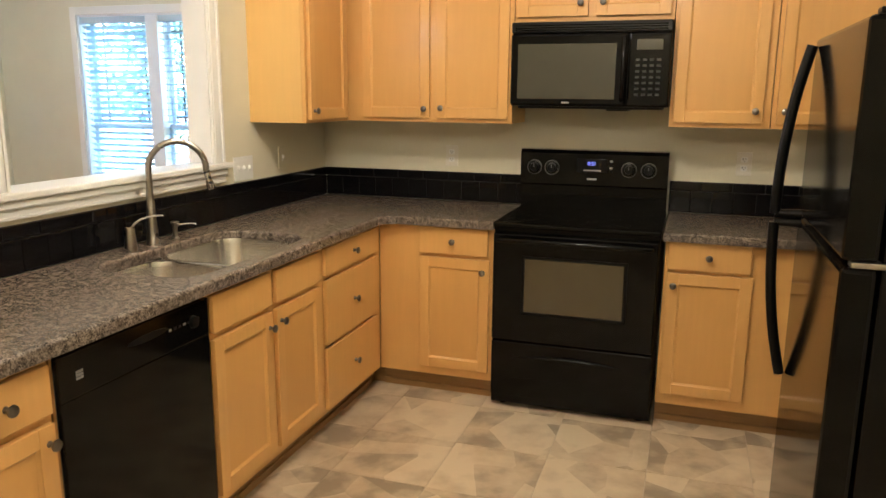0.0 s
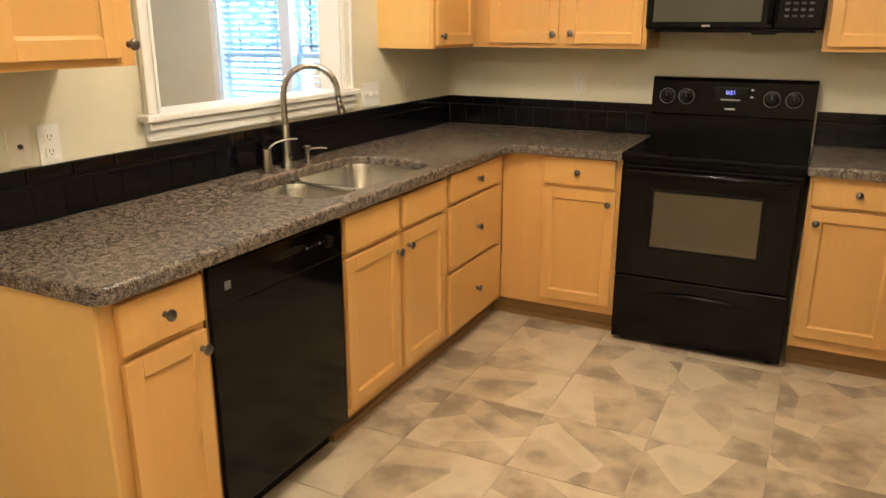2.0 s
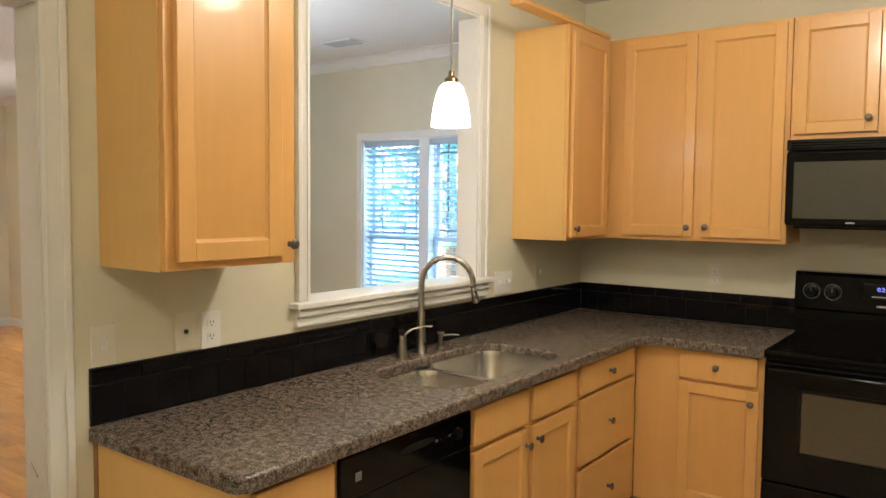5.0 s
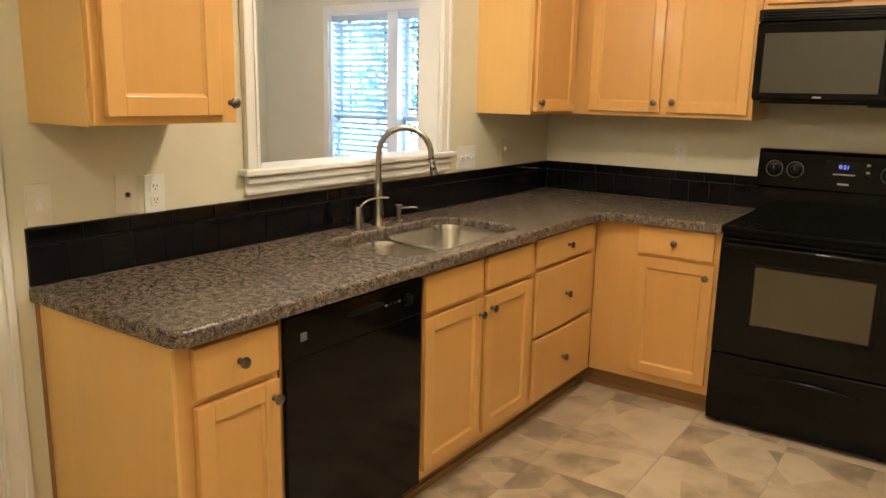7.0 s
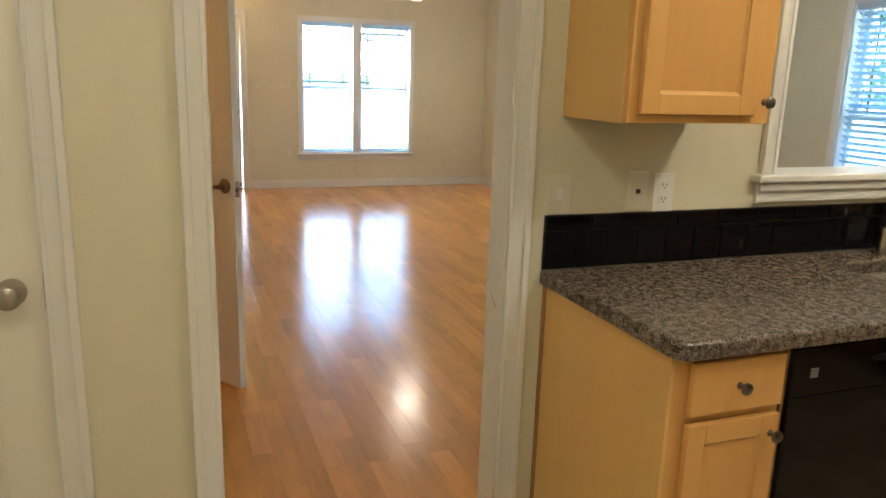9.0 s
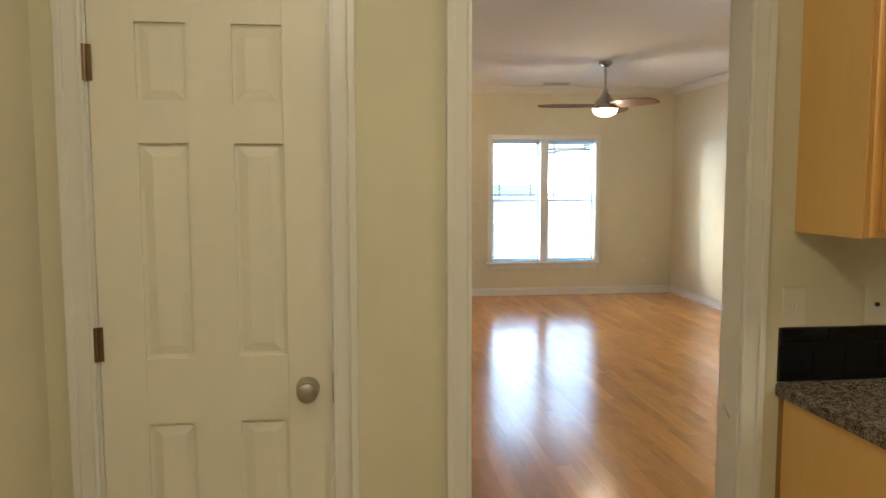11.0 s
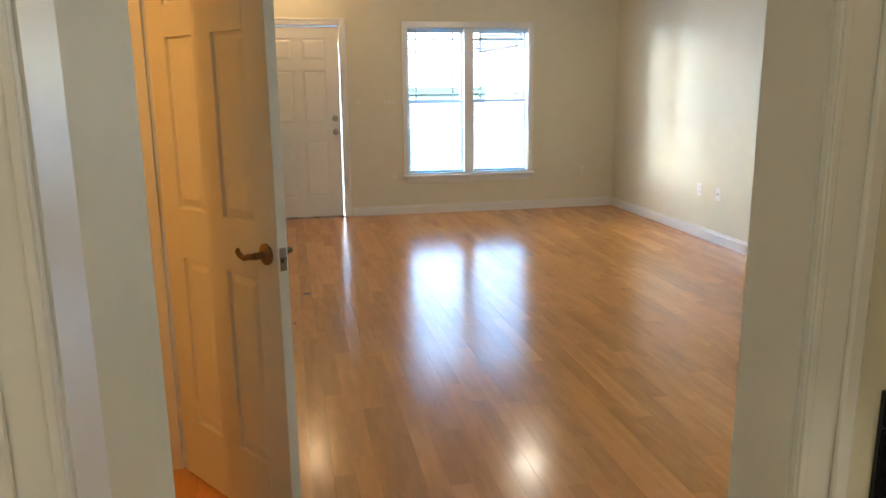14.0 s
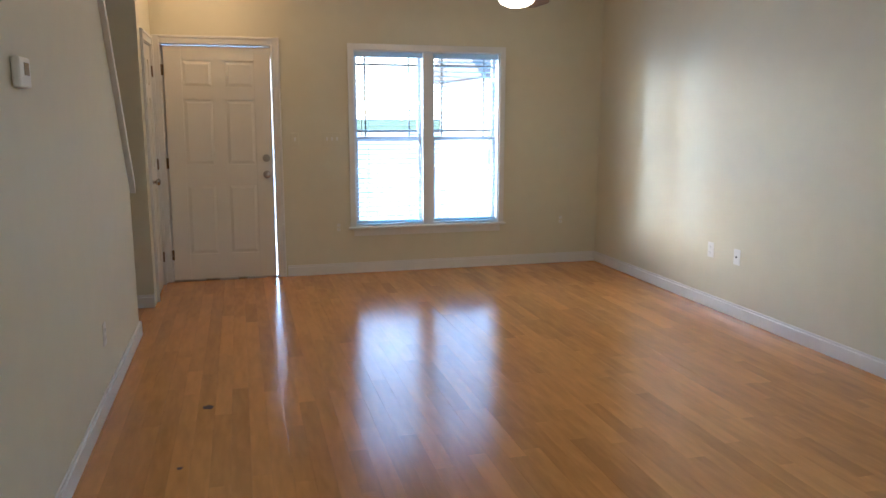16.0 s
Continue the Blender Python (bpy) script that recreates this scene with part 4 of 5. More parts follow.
# ---- dishwasher ----
DIALGREY = mat("dial_grey", (0.10, 0.10, 0.098), 0.5)
BADGEGREY = mat("badge_grey", (0.16, 0.16, 0.155), 0.5)
dw = thing("dishwasher", (0.3, -2.358, 0), "black built-in dishwasher under the worktop", "dishwasher")
a, b = -2.666, -2.051
part("tub", boxes((a, 0.03, 0.10, b, 0.585, 0.868)), BLACK_SATIN, dw, "", SINK)
bm = boxes((a + 0.004, 0.586, 0.115, b - 0.004, 0.622, 0.7372), bevel=0.003)
part("door_panel", bm, BLACK, dw, "", SINK)
bm = boxes((a + 0.004, 0.586, 0.7378, b - 0.004, 0.6225, 0.858), bevel=0.003)
ctl = part("control_panel", bm, BLACK, dw, "", SINK)
bm = bmesh.new()
prism(bm, [(a + 0.33 + 0.085 * math.cos(k * math.pi / 12), 0.813 + 0.011 * math.sin(k * math.pi / 12)) for k in range(24)], 0.6226, 0.6242, Matrix(((1, 0, 0, 0), (0, 0, 1, 0), (0, 1, 0, 0), (0, 0, 0, 1))))
part("pull_recess", bm, BLACK_SATIN, ctl, "dark lens-shaped pull recess", SINK)
for k in range(3):
    part("badge", boxes((a + 0.058, 0.6226, 0.783 + 0.0085 * k, a + 0.082, 0.6236, 0.790 + 0.0085 * k)), BADGEGREY, ctl, "small grey badge bar", SINK)
for k in range(7):
    part("button", boxes((b - 0.20 + 0.022 * k, 0.6227, 0.800, b - 0.186 + 0.022 * k, 0.6245, 0.808), bevel=0.001), DIALGREY if k % 3 == 0 else BLACK_SATIN, ctl, "", SINK)
bm = bmesh.new()
lathe(bm, [(0, 0), (0.020, 0), (0.018, 0.012), (0, 0.013)], SINK @ Matrix.Translation((b - 0.085, 0.6227, 0.80)) @ pose(0, 0, 0, -90))
part("dial", bm, BLACK_SATIN, ctl, "", smooth=True)
part("kick_plate", boxes((a, 0.50, 0.0, b, 0.53, 0.112)), BLACK_SATIN, dw, "", SINK)
part("trim_strip", boxes((a - 0.003, 0.586, 0.11, a + 0.002, 0.612, 0.868)), STEEL, dw, "bare metal edge strip", SINK)

# ---- range ----
rg = thing("range", (1.582, -0.33, 0), "black freestanding electric range with glass top", "stove")
a, b = 1.203, 1.959
part("body", boxes((a, 0.03, 0.02, b, 0.635, 0.893), bevel=0.003), BLACK_TEX, rg, "", STOVE)
bm = boxes((a - 0.002, 0.03, 0.894, b + 0.002, 0.668, 0.918), bevel=0.007)
top = part("cooktop", bm, BLACK, rg, "glossy black glass cooktop", STOVE)
for u, d, r in ((1.40, 0.20, 0.075), (1.77, 0.20, 0.095), (1.40, 0.48, 0.10), (1.77, 0.48, 0.075)):
    bm = bmesh.new()
    lathe(bm, [(r - 0.003, 0.9182), (r, 0.9186), (r + 0.003, 0.9182)], STOVE @ Matrix.Translation((u, d, 0)), 40)
    part("burner_ring", bm, mat("burner_ring_grey", (0.009, 0.009, 0.009), 0.16) if "burner_ring_grey" not in bpy.data.materials else bpy.data.materials["burner_ring_grey"], top)
bm = boxes((a + 0.004, 0.637, 0.352, b - 0.004, 0.672, 0.868), bevel=0.008)
od = part("oven_door", bm, BLACK, rg, "glossy black oven door", STOVE)
part("oven_window", boxes((1.360, 0.6722, 0.500, 1.812, 0.6745, 0.754), bevel=0.001), DARKGLASS, od, "dark glass oven window", STOVE)
bm = boxes((1.346, 0.6722, 0.486, 1.3595, 0.6755, 0.768), (1.8125, 0.6722, 0.486, 1.826, 0.6755, 0.768), (1.3595, 0.6722, 0.486, 1.8125, 0.6755, 0.4995), (1.3595, 0.6722, 0.7545, 1.8125, 0.6755, 0.768))
part("window_frame", bm, BLACK_SATIN, od, "", STOVE)
bm = bmesh.new()
tube(bm, [STOVE @ Vector(p) for p in ((a + 0.03, 0.672, 0.838), (a + 0.035, 0.70, 0.84), (a + 0.07, 0.712, 0.842), (1.581, 0.716, 0.844), (b - 0.07, 0.712, 0.842), (b - 0.035, 0.70, 0.84), (b - 0.03, 0.672, 0.838))], 0.012, 12)
part("handle", bm, BLACK, od, "black oven handle", smooth=True)
bm = boxes((a + 0.004, 0.637, 0.068, b - 0.004, 0.668, 0.345), bevel=0.007)
dr = part("drawer", bm, BLACK, rg, "", STOVE)
bm = bmesh.new()
pts = [(1.32 + 0.52 * k / 12, 0.664 + 0.012 * math.sin(math.pi * k / 12), 0.268 + 0.012 * math.sin(math.pi * k / 12)) for k in range(13)]
tube(bm, [STOVE @ Vector(p) for p in pts], [0.002 + 0.011 * math.sin(math.pi * k / 12) for k in range(13)], 10)
part("pull", bm, BLACK, dr, "", smooth=True)
for u in (a + 0.05, b - 0.05):
    for d in (0.10, 0.58):
        bm = bmesh.new()
        lathe(bm, [(0, 0), (0.018, 0), (0.018, 0.008), (0.010, 0.012), (0.010, 0.022), (0, 0.022)], STOVE @ Matrix.Translation((u, d, 0)))
        part("foot", bm, BLACK_SATIN, rg)
prof = [(0.012, 0.916), (0.085, 0.916), (0.085, 1.035), (0.108, 1.045), (0.104, 1.205), (0.092, 1.222), (0.012, 1.222)]
bm = bmesh.new()
prism(bm, prof, a + 0.002, b - 0.002, Matrix(((0, 0, 1, 0), (1, 0, 0, 0), (0, 1, 0, 0), (0, 0, 0, 1))))
bg = part("backguard", bm, BLACK, rg, "glossy black control backguard", STOVE)
for u in (1.280, 1.372, 1.765, 1.862):
    bm = bmesh.new()
    lathe(bm, [(0, 0), (0.030, 0), (0.030, 0.004), (0.024, 0.006), (0.021, 0.022), (0.019, 0.025), (0, 0.025)], STOVE @ Matrix.Translation((u, 0.107, 1.130)) @ pose(0, 0, 0, -88), 24)
    kb = part("burner_knob", bm, BLACK_SATIN, bg, "black burner knob", smooth=True)
    part("pointer", boxes((u - 0.002, 0.1325, 1.130, u + 0.002, 0.1345, 1.150)), DIALGREY, kb, "grey pointer line", STOVE)
    bm = bmesh.new()
    lathe(bm, [(0.0350, 0.0012), (0.0368, 0.0016), (0.0386, 0.0012)], STOVE @ Matrix.Translation((u, 0.107, 1.130)) @ pose(0, 0, 0, -88), 32)
    part("dial_ring", bm, DIALGREY, kb, "thin grey dial ring")
part("display", boxes((1.50, 0.1055, 1.110, 1.655, 0.1090, 1.180), bevel=0.001), BLACK_SATIN, bg, "", STOVE)
for k in range(4):
    part("button", boxes((1.668, 0.1055, 1.115 + 0.017 * k, 1.682, 0.1090, 1.124 + 0.017 * k)), GREYMARK if k % 2 else BLACK_SATIN, bg, "", STOVE)
part("brand_bar", boxes((1.556, 0.1055, 1.072, 1.604, 0.1092, 1.081)), GREYMARK, bg, "pale maker's mark as a bar", STOVE)
part("print_bar", boxes((1.535, 0.109, 1.118, 1.625, 0.1096, 1.124)), GREYMARK, bg, "", STOVE)


def text(parent, words, size, at, m, material, name="lettering"):
    cu = bpy.data.curves.new(name, "FONT")
    cu.body, cu.size, cu.align_x, cu.align_y, cu.extrude = words, size, "CENTER", "CENTER", 0.0004
    tmp = bpy.data.objects.new(name, cu)
    scene.collection.objects.link(tmp)
    me = bpy.data.meshes.new_from_object(tmp.evaluated_get(bpy.context.evaluated_depsgraph_get()))
    bpy.data.objects.remove(tmp)
    bpy.data.curves.remove(cu)
    me.transform(Matrix.Translation(-ORG[parent]) @ Matrix.Translation(at) @ m)
    me.materials.clear()
    me.materials.append(material)
    ob = new(name, me)
    ob.parent = parent
    ORG[ob] = ORG[parent]
    return ob


text(bg, "0:21", 0.026, (1.578, -0.1100, 1.155), pose(0, 0, 0, 90), CLOCKBLUE, "clock_digits")

# ---- microwave ----
mw = thing("microwave", (1.574, -0.2, 1.44), "black over-the-range microwave under the wall cabinet", "microwave")
a, b = 1.205, 1.942
part("body", boxes((a, 0.005, 1.448, b, 0.365, 1.836), bevel=0.003), BLACK_SATIN, mw, "", STOVE)
bm = boxes((a, 0.366, 1.785, b, 0.398, 1.836), bevel=0.006)
vent = part("vent_grille", bm, BLACK_SATIN, mw, "", STOVE)
for k in range(3):
    part("louvre", boxes((a + 0.02, 0.398, 1.795 + 0.011 * k, b - 0.02, 0.401, 1.800 + 0.011 * k)), BLACK, vent, "", STOVE)
bm = boxes((a, 0.366, 1.452, 1.752, 0.402, 1.782), bevel=0.010)
md = part("door", bm, BLACK, mw, "", STOVE)
part("window", boxes((1.240, 0.4022, 1.482, 1.700, 0.4045, 1.735), bevel=0.0015), MWGLASS, md, "smoked glass window", STOVE)
bm = bmesh.new()
tube(bm, [STOVE @ Vector(p) for p in ((1.733, 0.402, 1.48), (1.735, 0.425, 1.50), (1.736, 0.430, 1.615), (1.735, 0.425, 1.74), (1.733, 0.402, 1.76))], 0.011, 10)
part("handle", bm, BLACK, md, "vertical black handle", smooth=True)
cp = part("control_panel", boxes((1.756, 0.366, 1.452, b, 0.400, 1.782), bevel=0.008), BLACK, mw, "", STOVE)
part("display", boxes((1.790, 0.4002, 1.705, 1.905, 0.402, 1.752), bevel=0.001), MWGLASS, cp, "", STOVE)
for r in range(7):
    for k in range(4):
        part("button", boxes((1.788 + 0.031 * k, 0.4002, 1.500 + 0.026 * r, 1.806 + 0.031 * k, 0.4015, 1.510 + 0.026 * r)), mat("button_grey", (0.022, 0.022, 0.021), 0.5) if "button_grey" not in bpy.data.materials else bpy.data.materials["button_grey"], cp, "", STOVE)
part("badge", boxes((1.455, 0.402, 1.462, 1.490, 0.4035, 1.469)), GREYMARK, md, "", STOVE)
part("underside", boxes((a + 0.03, 0.03, 1.436, b - 0.03, 0.35, 1.447), (1.66, 0.16, 1.428, 1.76, 0.34, 1.4355)), BLACK_SATIN, mw, "", STOVE)

# ---- refrigerator ----
fr = thing("refrigerator", (2.8, -1.76, 0), "black top-freezer refrigerator with curved handles", "refrigerator")
y0, y1, F = -2.13, -1.37, 2.40
part("cabinet", boxes((F + 0.085, y0 + 0.006, 0.03, 3.12, y1 - 0.006, 1.672), bevel=0.006), BLACK_TEX, fr)
part("base_grille", boxes((F + 0.06, y0 + 0.02, 0.012, F + 0.10, y1 - 0.02, 0.075), bevel=0.003), BLACK_SATIN, fr)
fd = part("fridge_door", boxes((F, y0, 0.085, F + 0.078, y1, 1.112), bevel=0.012), BLACK, fr, "glossy black lower door")
zd = part("freezer_door", boxes((F, y0, 1.128, F + 0.078, y1, 1.675), bevel=0.012), BLACK, fr, "glossy black upper door")
for o, za, zb in ((zd, 1.134, 1.652), (fd, 0.60, 1.106)):
    pts, rad = [], []
    for k in range(17):
        s = k / 16
        up = s if o is zd else 1 - s
        bow = 0.016 + 0.060 * (1 - up ** 2.2)
        pts.append((F - bow, y1 - 0.055, za + (zb - za) * s))
        rad.append(0.0165)
    bm = bmesh.new()
    tube(bm, pts, rad, 12)
    j = 0 if o is zd else 16
    tube(bm, [pts[j], (F + 0.002, pts[j][1], pts[j][2])], [0.013, 0.016], 10)
    part("handle", bm, BLACK_SATIN, o, "long curved black handle", smooth=True)
for z in (1.12, 1.682):
    part("hinge_cover", boxes((F + 0.02, y0 - 0.002, z - 0.006, F + 0.11, y0 + 0.04, z + 0.008), bevel=0.003), NICKEL if z < 1.5 else BLACK_SATIN, fr, "hinge bracket at the door gap")
for x in (F + 0.12, 3.07):
    for y in (y0 + 0.06, y1 - 0.06):
        bm = bmesh.new()
        lathe(bm, [(0, 0), (0.02, 0), (0.02, 0.02), (0.012, 0.031), (0, 0.031)], pose(x, y, 0))
        part("foot", bm, BLACK_SATIN, fr)

# ---- plates on the walls ----


def plate(m, u, z, kind, label, w=0.072, h=0.116, material=None):
    """kind: outlet, switch, cable, or a number of toggles side by side."""
    t = thing("wall_outlet" if kind in ("outlet", "cable") else "light_switch", m @ Vector((u, 0.0, z)), label, "outlet" if kind in ("outlet", "cable") else "light switch", "wall plates")
    bm = boxes((u - w / 2, 0.0005, z - h / 2, u + w / 2, 0.006, z + h / 2), bevel=0.0022)
    part("cover_plate", bm, material or PLATE, t, "", m)
    if kind == "outlet":
        for dz in (-0.021, 0.021):
            bm = bmesh.new()
            prism(bm, round_rect(u - 0.0165, z + dz - 0.0145, u + 0.0165, z + dz + 0.0145, 0.008, 4), 0.006, 0.0085, Matrix(((1, 0, 0, 0), (0, 0, 1, 0), (0, 1, 0, 0), (0, 0, 0, 1))))
            s = part("socket", bm, WHITEPLATE, t, "", m)
            bm = boxes((u - 0.0075, 0.0086, z + dz - 0.001, u - 0.005, 0.0091, z + dz + 0.008), (u + 0.005, 0.0086, z + dz - 0.001, u + 0.0075, 0.0091, z + dz + 0.007), (u - 0.002, 0.0086, z + dz - 0.009, u + 0.002, 0.0091, z + dz - 0.005))
            part("slots", bm, DARKSLOT, s, "", m)
    elif kind == "cable":
        bm = bmesh.new()
        lathe(bm, [(0, 0), (0.007, 0), (0.007, 0.006), (0.004, 0.010), (0, 0.010)], m @ Matrix.Translation((u, 0.006, z)) @ pose(0, 0, 0, -90), 10)
        part("cable_jack", bm, DARKSLOT, t)
    else:
        n = int(kind)
        for k in range(n):
            c = u + (k - (n - 1) / 2) * 0.046
            part("toggle", boxes((c - 0.005, 0.006, z - 0.004, c + 0.005, 0.017, z + 0.012), bevel=0.002), WHITEPLATE, t, "", m)
            part("slot_frame", boxes((c - 0.008, 0.0058, z - 0.016, c + 0.008, 0.0075, z + 0.016), bevel=0.001), WHITEPLATE, t, "", m)
    return t


RIGHTWALL = Matrix(((1, 0, 0, 0), (0, -1, 0, RIGHT), (0, 0, 1, 0), (0, 0, 0, 1)))
plate(SINK, -2.965, 1.135, "1", "cream single switch plate by the doorway")
plate(SINK, -2.705, 1.138, "cable", "cream cable plate under the wall cabinet")
plate(SINK, -2.612, 1.132, "outlet", "white double outlet above the backsplash", material=WHITEPLATE)
plate(SINK, -0.868, 1.140, "3", "white three-gang switch plate beside the pass-through", 0.164, material=WHITEPLATE)
plate(SINK, -0.50, 1.165, "1", "cream switch plate in the kitchen corner", material=PAINT)
plate(STOVE, 0.790, 1.165, "outlet", "cream double outlet above the backsplash")
plate(STOVE, 2.312, 1.172, "outlet", "cream double outlet above the backsplash")
plate(WINWALL, -2.935, 1.25, "1", "cream switch plate by the front door", material=PAINT)
plate(WINWALL, -2.602, 1.253, "3", "cream three-gang switch plate by the front door", 0.164, material=PAINT)
plate(WINWALL, -2.56, 0.438, "outlet", "cream outlet beside the window", material=PAINT)
plate(WINWALL, -0.335, 0.438, "outlet", "cream outlet near the corner", material=PAINT)
plate(RIGHTWALL, -5.627, 0.448, "outlet", "white double outlet on the long wall", material=WHITEPLATE)
plate(RIGHTWALL, -5.309, 0.446, "cable", "white cable plate on the long wall", material=WHITEPLATE)
plate(LEFTWALL, -4.645, 0.372, "outlet", "white outlet low on the stair wall", material=WHITEPLATE)
th = thing("thermostat", (-3.50, LEFT, 1.60), "white wall thermostat with small grey display", "thermostat")
part("housing", boxes((-3.565, 0.001, 1.548, -3.435, 0.030, 1.648), bevel=0.008), WHITEPLATE, th, "", LEFTWALL)
part("display", boxes((-3.540, 0.0301, 1.588, -3.480, 0.0315, 1.630), bevel=0.0006), MWGLASS, th, "grey display", LEFTWALL)

# ---- lamps ----
pd = thing("pendant_lamp", (0.27, -1.70, 2.70), "pendant lamp with white glass shade over the sink", "pendant lamp")
bm = bmesh.new()
lathe(bm, [(0, 2.70), (0.055, 2.70), (0.055, 2.685), (0.012, 2.67), (0, 2.67)], pose(0.27, -1.70, 0))
part("canopy", bm, NICKEL, pd, smooth=True)
bm = bmesh.new()
tube(bm, [(0.27, -1.70, 2.68), (0.27, -1.70, 2.03)], 0.0045, 8)
part("stem", bm, NICKEL, pd)
bm = bmesh.new()
lathe(bm, [(0, 2.045), (0.010, 2.045), (0.012, 2.025), (0.026, 2.015), (0.030, 1.992), (0, 1.99)], pose(0.27, -1.70, 0))
part("socket_cap", bm, BRASS, pd, "brushed bronze cap", smooth=True)
bm = bmesh.new()
lathe(bm, [(0.030, 1.998), (0.045, 1.985), (0.060, 1.945), (0.070, 1.900), (0.076, 1.850), (0.077, 1.832), (0.073, 1.832), (0.066, 1.90), (0.055, 1.945), (0.040, 1.980), (0.027, 1.992)], pose(0.27, -1.70, 0), 28)
shade = part("shade", bm, SHADEGLOW, pd, "lit white frosted glass shade", smooth=True)
shade.visible_shadow = False

# the second fixture is added only to house the back fill
for lx, ly in ((1.45, -1.95), (1.9, -4.3)):
    kl = thing("ceiling_light", (lx, ly, 2.70), "unseen round frosted ceiling light in the kitchen", "ceiling lamp", "kitchen ceiling lights")
    bm = bmesh.new()
    lathe(bm, [(0, 0), (0.17, 0), (0.17, -0.02), (0.155, -0.025), (0, -0.025)], pose(lx, ly, 2.70), 32)
    part("base_ring", bm, NICKEL, kl, smooth=True)
    bm = bmesh.new()
    lathe(bm, [(0.155, -0.026), (0.150, -0.05), (0.12, -0.085), (0.06, -0.105), (0, -0.11)], pose(lx, ly, 2.70), 32)
    o = part("bowl", bm, SHADEGLOW, kl, "lit frosted glass bowl", smooth=True)
    o.visible_shadow = False

fl = thing("ceiling_light", (-7.0, -3.6, TOP), "round frosted ceiling light by the front door", "ceiling lamp")
bm = bmesh.new()
lathe(bm, [(0, 0), (0.15, 0), (0.15, -0.02), (0, -0.022)], pose(-7.0, -3.6, TOP), 28)
part("base_ring", bm, NICKEL, fl, smooth=True)
bm = bmesh.new()
lathe(bm, [(0.138, -0.023), (0.13, -0.05), (0.09, -0.085), (0, -0.10)], pose(-7.0, -3.6, TOP), 28)
o = part("bowl", bm, FANGLOW, fl, "lit frosted glass bowl", smooth=True)
o.visible_shadow = False

fan = thing("ceiling_fan", (-5.5, -1.62, TOP), "three-blade ceiling fan with a lit glass bowl", "ceiling fan")
C = pose(-5.5, -1.62, 0)
bm = bmesh.new()
lathe(bm, [(0, TOP), (0.070, TOP), (0.068, TOP - 0.03), (0.035, TOP - 0.055), (0, TOP - 0.056)], C, 24)
part("canopy", bm, NICKEL, fan, smooth=True)
bm = bmesh.new()
tube(bm, [(-5.5, -1.62, TOP - 0.05), (-5.5, -1.62, 2.40)], 0.0135, 10)
part("downrod", bm, NICKEL, fan)
bm = bmesh.new()
lathe(bm, [(0, 2.44), (0.022, 2.44), (0.030, 2.40), (0.055, 2.36), (0.095, 2.325), (0.110, 2.295), (0.110, 2.255), (0.135, 2.250), (0.135, 2.238), (0, 2.238)], C, 28)
part("motor", bm, NICKEL, fan, "brushed nickel motor housing", smooth=True)
bm = bmesh.new()
lathe(bm, [(0.130, 2.237), (0.126, 2.215), (0.105, 2.185), (0.06, 2.165), (0, 2.160)], C, 28)
o = part("light_bowl", bm, FANGLOW, fan, "lit frosted glass bowl", smooth=True)
o.visible_shadow = False
for ang in (-98, 22, 142):
    M = C @ Matrix.Translation((0, 0, 2.275)) @ pose(0, 0, 0, 0, 0, ang) @ pose(0, 0, 0, -14, 0, 0)
    bm = bmesh.new()
    n = 18
    up, lo = [], []
    for k in range(n + 1):
        s = k / n
        x = 0.09 + 0.60 * s
        w = 0.045 + 0.055 * math.sin(math.pi * (0.15 + 0.75 * s)) if s < 0.93 else 0.045 + 0.055 * math.sin(math.pi * 0.85) * (1 - s) / 0.07
        cy = 0.03 * s
        up.append((x, cy + w * 1.1))
        lo.append((x, cy - w * 1.1))
    prism(bm, up + lo[::-1], -0.004, 0.004)
    part("blade", bm, FANWOOD, fan, "dark wooden fan blade", M)

CX, CY = -1.72, -1.32
ch = thing("chandelier", (CX, CY, TOP), "brushed nickel chandelier with frosted cup shades", "chandelier")
bm = bmesh.new()
lathe(bm, [(0, TOP), (0.065, TOP), (0.06, TOP - 0.03), (0, TOP - 0.035)], pose(CX, CY, 0))
tube(bm, [(CX, CY, TOP - 0.03), (CX, CY, 1.72)], 0.008, 8)
lathe(bm, [(0, 1.76), (0.03, 1.75), (0.04, 1.72), (0.02, 1.68), (0, 1.665)], pose(CX, CY, 0))
part("stem", bm, NICKEL, ch, smooth=True)
for k in range(5):
    a = radians(223 + 72 * k)
    cx, cy = CX + 0.27 * math.cos(a), CY + 0.27 * math.sin(a)
    bm = bmesh.new()
    tube(bm, [(CX, CY, 1.72), (CX + 0.14 * math.cos(a), CY + 0.14 * math.sin(a), 1.69), (cx, cy, 1.705)], 0.008, 8)
    lathe(bm, [(0, 1.668), (0.008, 1.670), (0.010, 1.69), (0.024, 1.695), (0.024, 1.715), (0.055, 1.722), (0.055, 1.730), (0, 1.730)], pose(cx, cy, 0), 16)
    arm = part("arm", bm, NICKEL, ch, smooth=True)
    bm = bmesh.new()
    lathe(bm, [(0.046, 1.731), (0.050, 1.80), (0.056, 1.85), (0.053, 1.85), (0.046, 1.80), (0.042, 1.732)], pose(cx, cy, 0), 20)
    o = part("shade", bm, SHADEGLOW, arm, "lit frosted glass cup", smooth=True)
    o.visible_shadow = False

